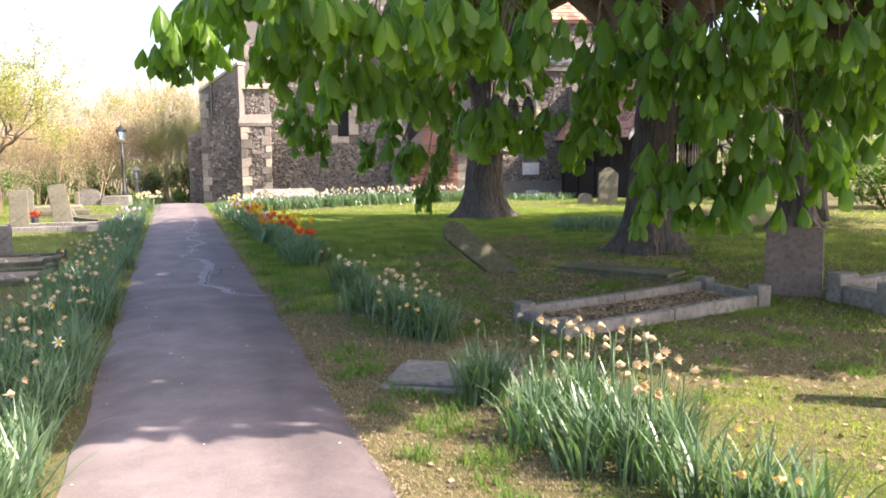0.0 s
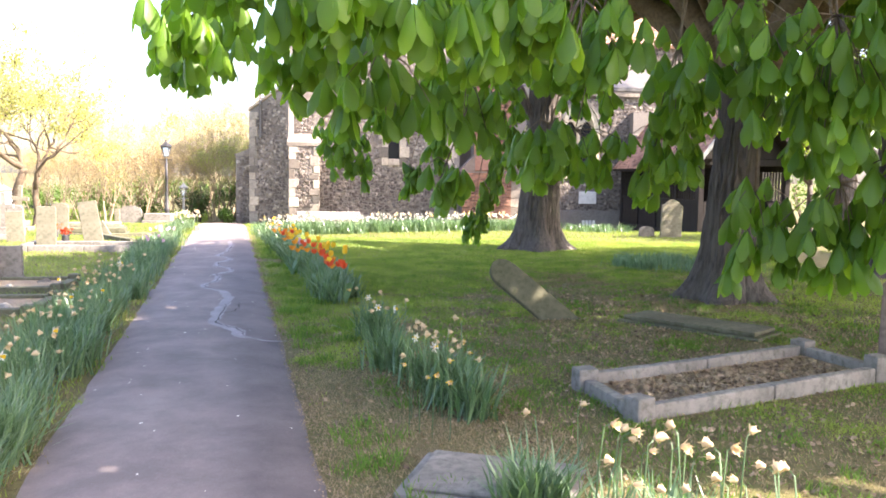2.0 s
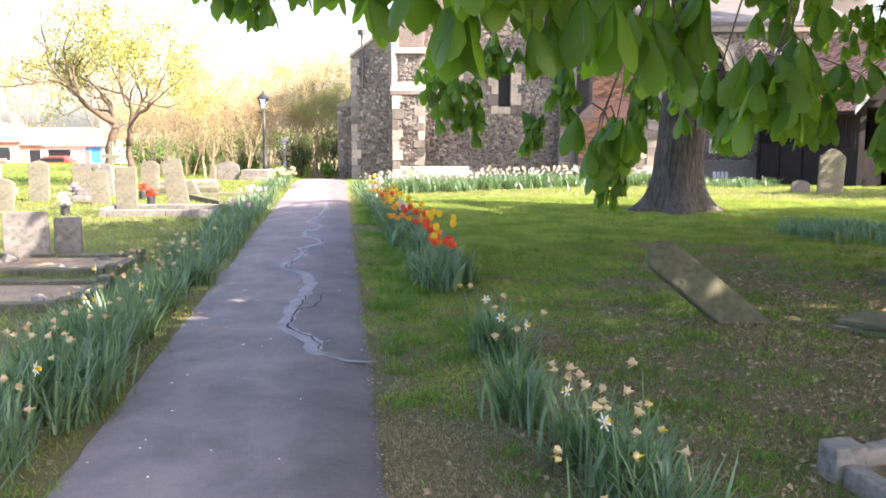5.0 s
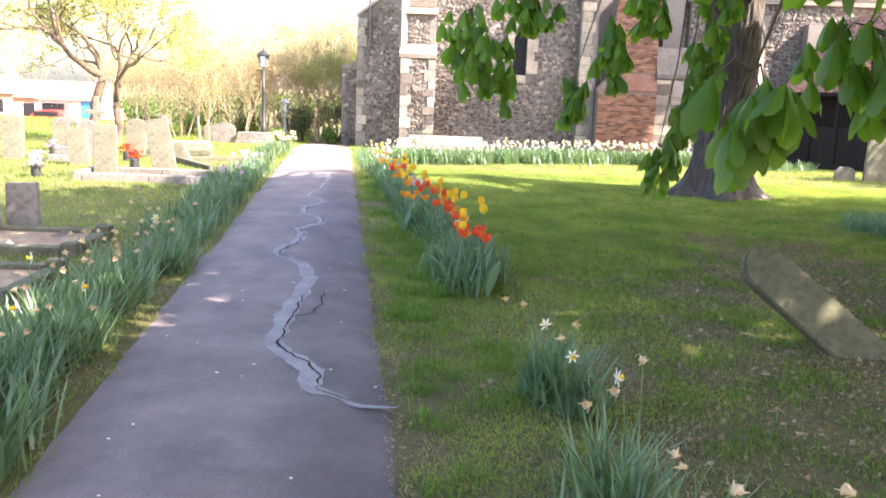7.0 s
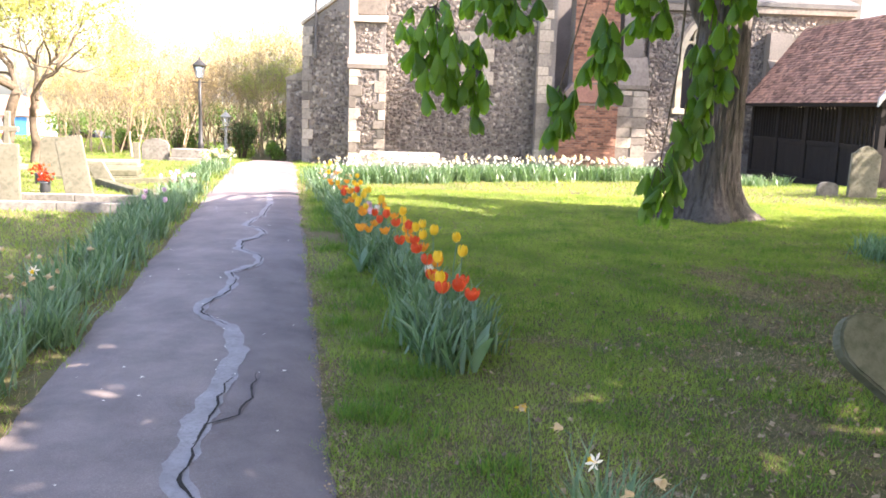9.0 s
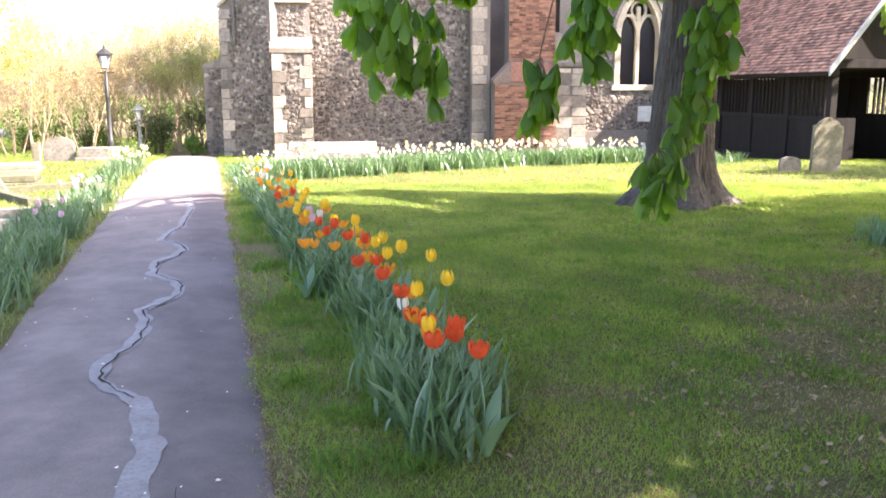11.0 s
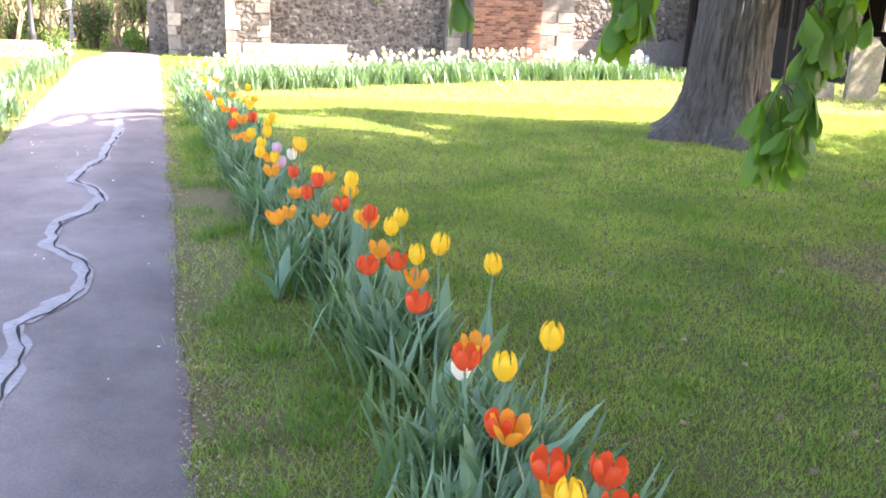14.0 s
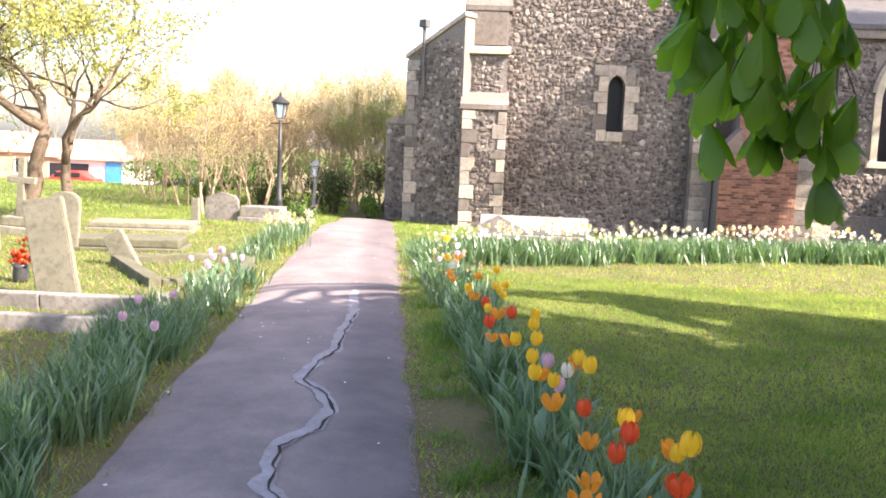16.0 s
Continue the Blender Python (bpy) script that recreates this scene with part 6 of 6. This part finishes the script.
def daffodil(h, material, colour, faded, seed):
    r_ = random.Random(seed)
    d = thing("daffodil", pose(0, 0, -50), ("withered " if faded else "") + colour + " daffodil on a tall stem in the border", "daffodil", "daffodils in the borders")
    part("stem", mesh_from("stem", *tube([(0, 0, -0.02), (0.01, 0.0, h * 0.6), (0.03, 0, h - 0.02), (0.055, 0, h - 0.005)], [0.004, 0.0035, 0.003, 0.003], 5), M_STRAP, True), None, d)
    vs, fs = [(0, 0, 0)], []
    for i in range(6):
        a = 2 * math.pi * i / 6
        o = len(vs)
        L = 0.046 * (r_.uniform(0.35, 0.7) if faded else 1)
        crump = r_.uniform(0.01, 0.05) if faded else 0.004
        for u, w in ((0.55, 0.5), (1.0, 0.08)):
            for s in (-1, 1):
                aa = a + s * w * 0.7
                vs.append((crump * u + 0.004 * u, L * u * math.cos(aa), L * u * math.sin(aa)))
        fs += [(0, o, o + 1), (o, o + 1, o + 3, o + 2)]
    part("bloom", mesh_from("bloom", vs, fs, material), None, d, colour + " petals", pose(0.06, 0, h))
    cv, cf = tube([(0.0, 0, 0), (0.022, 0, 0), (0.03, 0, 0)], [0.008, 0.012, 0.017], 8)
    part("trumpet", mesh_from("trumpet", cv, cf[:-1], M_FADED if faded else M_YELLOW, True), None, d, "", pose(0.062, 0, h))
    return d


DAFF = {"F": daffodil(0.50, M_FADED, "straw-coloured", True, 1), "f": daffodil(0.42, M_FADED, "buff", True, 2), "W": daffodil(0.46, M_WHITE, "white", False, 3), "Y": daffodil(0.44, M_YELLOW, "yellow", True, 4)}
DAFFS = {"F": [(1.05, 3.95), (0.75, 4.35), (0.7, 4.9), (1.1, 4.2), (1.0, 3.7), (1.21, 3.89), (0.83, 4.96), (0.95, 4.48), (0.57, 4.73), (0.65, 4.57), (0.84, 3.75), (0.95, 3.59), (0.5, 5.55), (0.28, 5.4), (1.0, 4.7), (0.9, 4.3), (-0.46, 7.59), (-0.37, 7.44), (-0.47, 7.18), (-0.32, 6.97), (-0.78, 8.9)],
         "Y": [(1.16, 2.79), (1.25, 2.76), (1.33, 2.68), (1.18, 3.26), (-0.27, 6.85), (-0.45, 6.58), (-1.5, 10.5)],
         "W": [(-1.27, 9.92), (-0.96, 8.95), (-1.1, 9.5)]}
DAFFS["F"] += [(random.uniform(0.45, 1.3), random.uniform(3.3, 5.0)) for _ in range(26)] + [(random.uniform(-0.7, -0.15), random.uniform(6.6, 7.9)) for _ in range(5)]
DAFFS["Y"] += [(random.uniform(-0.55, -0.1), random.uniform(6.4, 7.6)) for _ in range(5)]
for kind, spots in DAFFS.items():
    for x, y in spots:
        put(DAFF[kind], x, y, random.uniform(0.95, 1.25) if kind == "F" else random.uniform(0.85, 1.0), random.uniform(0, 360))
for k in range(150):
    x, y = left_pt(1.5, 13)()
    put(DAFF[random.choice("FfFfFfFW")], x, y, random.uniform(0.85, 1.1), random.uniform(0, 360))
for k in range(16):
    x, y = mid_pts[k % len(mid_pts)]
    put(DAFF[random.choice("FfYFfW")], x + random.uniform(-0.12, 0.12), y + random.uniform(-0.12, 0.12), random.uniform(0.9, 1.1), random.uniform(0, 360))
for k in range(30):
    x, y = right_pt(21, 25.5)()
    put(DAFF[random.choice("FfYW")], x, y, random.uniform(0.85, 1.0), random.uniform(0, 360))
for k in range(90):
    x, y = church_bed()
    put(DAFF["W" if random.random() < 0.93 else "Y"], x, y, random.uniform(0.95, 1.25), random.uniform(200, 340))
star_v = [(0, 0, 0)] + [(0.04 * (1 if i % 2 else 0.45) * math.cos(i * math.pi / 6), -0.006, 0.04 * (1 if i % 2 else 0.45) * math.sin(i * math.pi / 6)) for i in range(12)]
star_f = [(0, i + 1, (i + 1) % 12 + 1) for i in range(12)]
bed = np.array([church_bed() for _ in range(300)])
bedz = np.array([gz(a, b) for a, b in bed]) + g4.uniform(0.36, 0.54, len(bed))
tagged(part("daffodil_blooms", scatter("daffodil_blooms", star_v, star_f, turn_matrices(np.c_[bed, bedz], g4.uniform(-0.9, 0.9, len(bed)), g4.uniform(-0.4, 0.4, len(bed)), g4.uniform(0, 3, len(bed)), g4.uniform(0.7, 1.15, len(bed))), M_WHITE)),
       "mass of white daffodil blooms in the bed before the church", "daffodils", kind="stuff")
for k in range(14):
    x, y = left_pt(17, 22)()
    put(PROTO["P"], x, y, 0.8, random.uniform(0, 360))
for k in range(26):
    put(DAFF["W"], -8.55 + random.uniform(-0.25, 0.25), 24.6 + random.uniform(-0.5, 0.5), random.uniform(1.0, 1.35), random.uniform(200, 340))
for proto in list(PROTO.values()) + list(DAFF.values()):
    for o in (*proto.children_recursive, proto):
        bpy.data.objects.remove(o)

# ---------------------------------------------------------------- grass
gg = np.random.default_rng(12)


def grass_points(x0, x1, y0, y1, count):
    x, y = gg.uniform(x0, x1, count), gg.uniform(y0, y1, count)
    mid = -0.02 - 0.307 * y
    keep = np.abs(x - mid) > 0.83 + 0.06 * np.sin(y * 5.1) + 0.04 * np.sin(y * 13.7 + 1)
    d = np.hypot(x - 1.25, y - 21.4) > 0.75
    return x[keep & d], y[keep & d]


def patchiness(x, y):
    """0 where the sward is green, 1 where it is worn and dry."""
    v = np.array([0.6 * noise.noise(Vector((a * 0.42, b * 0.42, 7.0))) + 0.75 * noise.noise(Vector((a * 1.1, b * 1.1, 3.0))) + 0.5 * noise.noise(Vector((a * 3.1, b * 3.1, 5.0))) for a, b in zip(x, y)])
    edge = np.exp(-np.maximum(np.abs(x - (-0.02 - 0.307 * y)) - 0.84, 0) / 0.2) * (x > -0.02 - 0.307 * y) * (0.6 - 0.4 * np.clip((y - 8) / 4, 0, 1))
    side = x + 0.02 + 0.307 * y - 0.84
    edge = edge + 0.85 * np.exp(-((side - 0.45) ** 2) / 0.35) * np.clip((9.5 - y) / 3, 0, 1)
    worn = 0.92 * np.exp(-((x - 1.6) ** 2 / 7 + (y - 12) ** 2 / 36)) + 0.6 * np.exp(-((x - 0.0) ** 2 / 1.2 + (y - 5.2) ** 2 / 5)) - 0.35 * np.clip((y - 16) / 6, 0, 1)
    worn = worn + 0.6 * np.exp(-((x - 1.3) ** 2 / 1.8 + (y - 14.8) ** 2 / 7))
    return 1.25 * v + edge + worn + 0.42 * np.clip((12.5 - y) / 3.5, 0, 1) - 0.42 * np.clip((y - 12.5) / 3, 0, 1)


def lawn(name, x0, x1, y0, y1, count, h, w, label, fine=False):
    x, y = grass_points(x0, x1, y0, y1, count)
    p = patchiness(x, y) + gg.normal(0, 0.28, len(x))
    z = np.array([gz(a, b) for a, b in zip(x, y)])
    pos = np.c_[x, y, z - 0.004]
    straw = gg.uniform(0, 1, len(x))
    dry = ((p >= 0.46) & (straw < 0.75)) | (straw < 0.1)
    thin = (x + 0.02 + 0.307 * y > 2.6) & (y < 15) & (gg.uniform(0, 1, len(x)) < 0.65)
    dry = dry & ~thin
    green = (p < 0.46) & ~dry
    tri_v, tri_f = ([(-0.5, 0, 0), (0.5, 0, 0), (0.3, 0.12, 0.55), (0, 0.35, 1.0)], [(0, 1, 2), (0, 2, 3)]) if fine else ([(-0.5, 0, 0), (0.5, 0, 0), (0, 0.3, 1.0)], [(0, 1, 2)])
    for sel, hh, mat, nm, lb in ((green, h, M_GRASS, name, label), (dry, (h[0] * 0.6, h[1] * 0.75), M_DRYGRASS, "dry_" + name, "dry straw-coloured grass and litter")):
        ob = part(nm, scatter(nm, tri_v, tri_f, blade_mats(pos[sel], gg, hh, w, 0.75), mat))
        tagged(ob, lb, "grass", kind="stuff")


lawn("grass", -1.8, 3.6, 2.2, 10, 300000, (0.016, 0.05), (0.004, 0.008), "short spring grass of the lawn", True)
lawn("grass", -3.6, 3.6, 10, 18, 600000, (0.016, 0.05), (0.0045, 0.009), "short spring grass of the lawn")
lawn("grass", -6.0, 6.5, 18, 24, 270000, (0.025, 0.06), (0.008, 0.014), "bright grass near the chestnut")
lawn("grass", 3.6, 8, 3, 18, 90000, (0.03, 0.07), (0.008, 0.014), "shaded lawn grass")
lawn("grass", -9.5, 10, 24, 36.5, 100000, (0.03, 0.08), (0.012, 0.022), "bright grass before the church")
lawn("grass", -9.5, -2.2, 2.2, 17, 120000, (0.03, 0.09), (0.006, 0.011), "grass among the graves")
lawn("grass", -18, -6.0, 17, 36, 110000, (0.03, 0.09), (0.014, 0.024), "bright grass among the graves")
lawn("grass", -9.5, 16, -8, 2.2, 70000, (0.03, 0.08), (0.018, 0.03), "lawn behind the start of the path")
lawn("grass", 3.6, 16, 2.2, 3, 8000, (0.03, 0.08), (0.014, 0.024), "sunny edge of the shaded lawn")
lawn("grass", -22, -9.5, -4, 17, 50000, (0.03, 0.09), (0.02, 0.034), "grass of the outer graves")
lawn("grass", -34, -18, 20, 50, 60000, (0.05, 0.14), (0.03, 0.06), "far grass of the churchyard")
lawn("grass", -18, -8, 36, 50, 30000, (0.05, 0.14), (0.03, 0.05), "grass under the thicket")
lawn("grass", 8, 16, 3, 22, 40000, (0.03, 0.08), (0.014, 0.024), "shaded grass among the graves")

# taller tufts beside the path and under the border
tuft = []
for _ in range(150):
    y = gg.uniform(3, 22)
    c = (path_mid(y) + 0.84 + gg.uniform(0.15, 0.9), y)
    tuft += [(c[0] + gg.normal(0, 0.06), c[1] + gg.normal(0, 0.06)) for _ in range(60)]
foliage_strip("grass_tufts", tuft, gg, (0.05, 0.13), (0.004, 0.008), M_TUFT, "taller grass tufts on the verge", "grass", 0.5)

# clumps of longer grass over the lawn
tuft = []
for _ in range(750):
    c = (gg.uniform(-2.2, 4.5), gg.uniform(5, 21))
    if c[0] - path_mid(c[1]) > 2.4:
        sp = gg.uniform(0.05, 0.14)
        tuft += [(c[0] + gg.normal(0, sp), c[1] + gg.normal(0, sp)) for _ in range(70)]
foliage_strip("lawn_tufts", tuft, gg, (0.04, 0.09), (0.004, 0.007), M_TUFT, "uneven clumps of longer lawn grass", "grass", 0.55)

# fallen brown leaves on the worn ground under the trees
k = 11000
lx, ly = gg.normal(1.9, 1.7, k), gg.normal(10.5, 3.6, k)
ok = (lx + 0.02 + 0.307 * ly > 1.0) & (ly > 3)
lx, ly = lx[ok], ly[ok]
k = len(lx)
pos = np.c_[lx, ly, [gz(a, b) + 0.012 for a, b in zip(lx, ly)]]
tagged(part("fallen_leaves", scatter("fallen_leaves", flake_v, [(0, 1, 2, 3)], turn_matrices(pos, gg.uniform(0, 6.3, k), gg.normal(0, 0.5, k), gg.normal(0, 0.5, k), gg.uniform(0.006, 0.022, k)), M_LITTER)), "scattered brown leaf litter on worn ground", "litter", kind="stuff")

# straw and dead leaves inside the two grave kerbs
for quad in ([(0.78, 7.86), (1.06, 7.0), (3.36, 8.5), (3.02, 9.32)], [(4.35, 8.72), (4.5, 7.95), (7.2, 9.3), (6.75, 10.3)]):
    k = 1500
    u, v = gg.uniform(0.06, 0.94, (k, 1)), gg.uniform(0.12, 0.88, (k, 1))
    q = [np.array(c) for c in quad]
    xy = q[0] * (1 - u) * (1 - v) + q[3] * u * (1 - v) + q[1] * (1 - u) * v + q[2] * u * v
    pos = np.c_[xy, [gz(a, b) + 0.068 for a, b in xy]]
    tagged(part("grave_litter", scatter("grave_litter", flake_v, [(0, 1, 2, 3)], turn_matrices(pos, gg.uniform(0, 6.3, k), gg.normal(0, 0.5, k), gg.normal(0, 0.5, k), gg.uniform(0.01, 0.03, k)), M_LITTER)), "dead leaves lying inside a grave kerb", "litter", kind="stuff")
    pos = pos[:900] - np.array([0, 0, 0.012])
    tagged(part("grave_straw", scatter("grave_straw", [(-0.5, 0, 0), (0.5, 0, 0), (0, 0.3, 1.0)], [(0, 1, 2)], blade_mats(pos, gg, (0.04, 0.10), (0.005, 0.01), 0.8), M_DRYGRASS)), "dry grass growing inside a grave kerb", "grass", kind="stuff")

# dry litter along the path edge
k = 7000
y = gg.uniform(2, 24, k)
x = -0.02 - 0.307 * y + 0.80 + np.abs(gg.normal(0, 0.10, k))
pos = np.c_[x, y, [max(gz(a, b), 0) + 0.02 + 0.01 * c for a, b, c in zip(x, y, gg.uniform(0, 1, k))]]
tagged(part("dry_litter", scatter("dry_litter", flake_v, [(0, 1, 2, 3)], turn_matrices(pos, gg.uniform(0, 6.3, k), gg.normal(0, 0.4, k), gg.normal(0, 0.4, k), gg.uniform(0.003, 0.008, k)), M_LITTER)), "dry leaf litter along the path edge", "litter", kind="stuff")

# ---------------------------------------------------------------- brick pieces
brick_field(brick, 2.66, 4.78, -1.2, -0.5, 1.9, 290)
brick_field(brick, 3.2, 4.78, -0.85, 2.65, 6.9, 0)
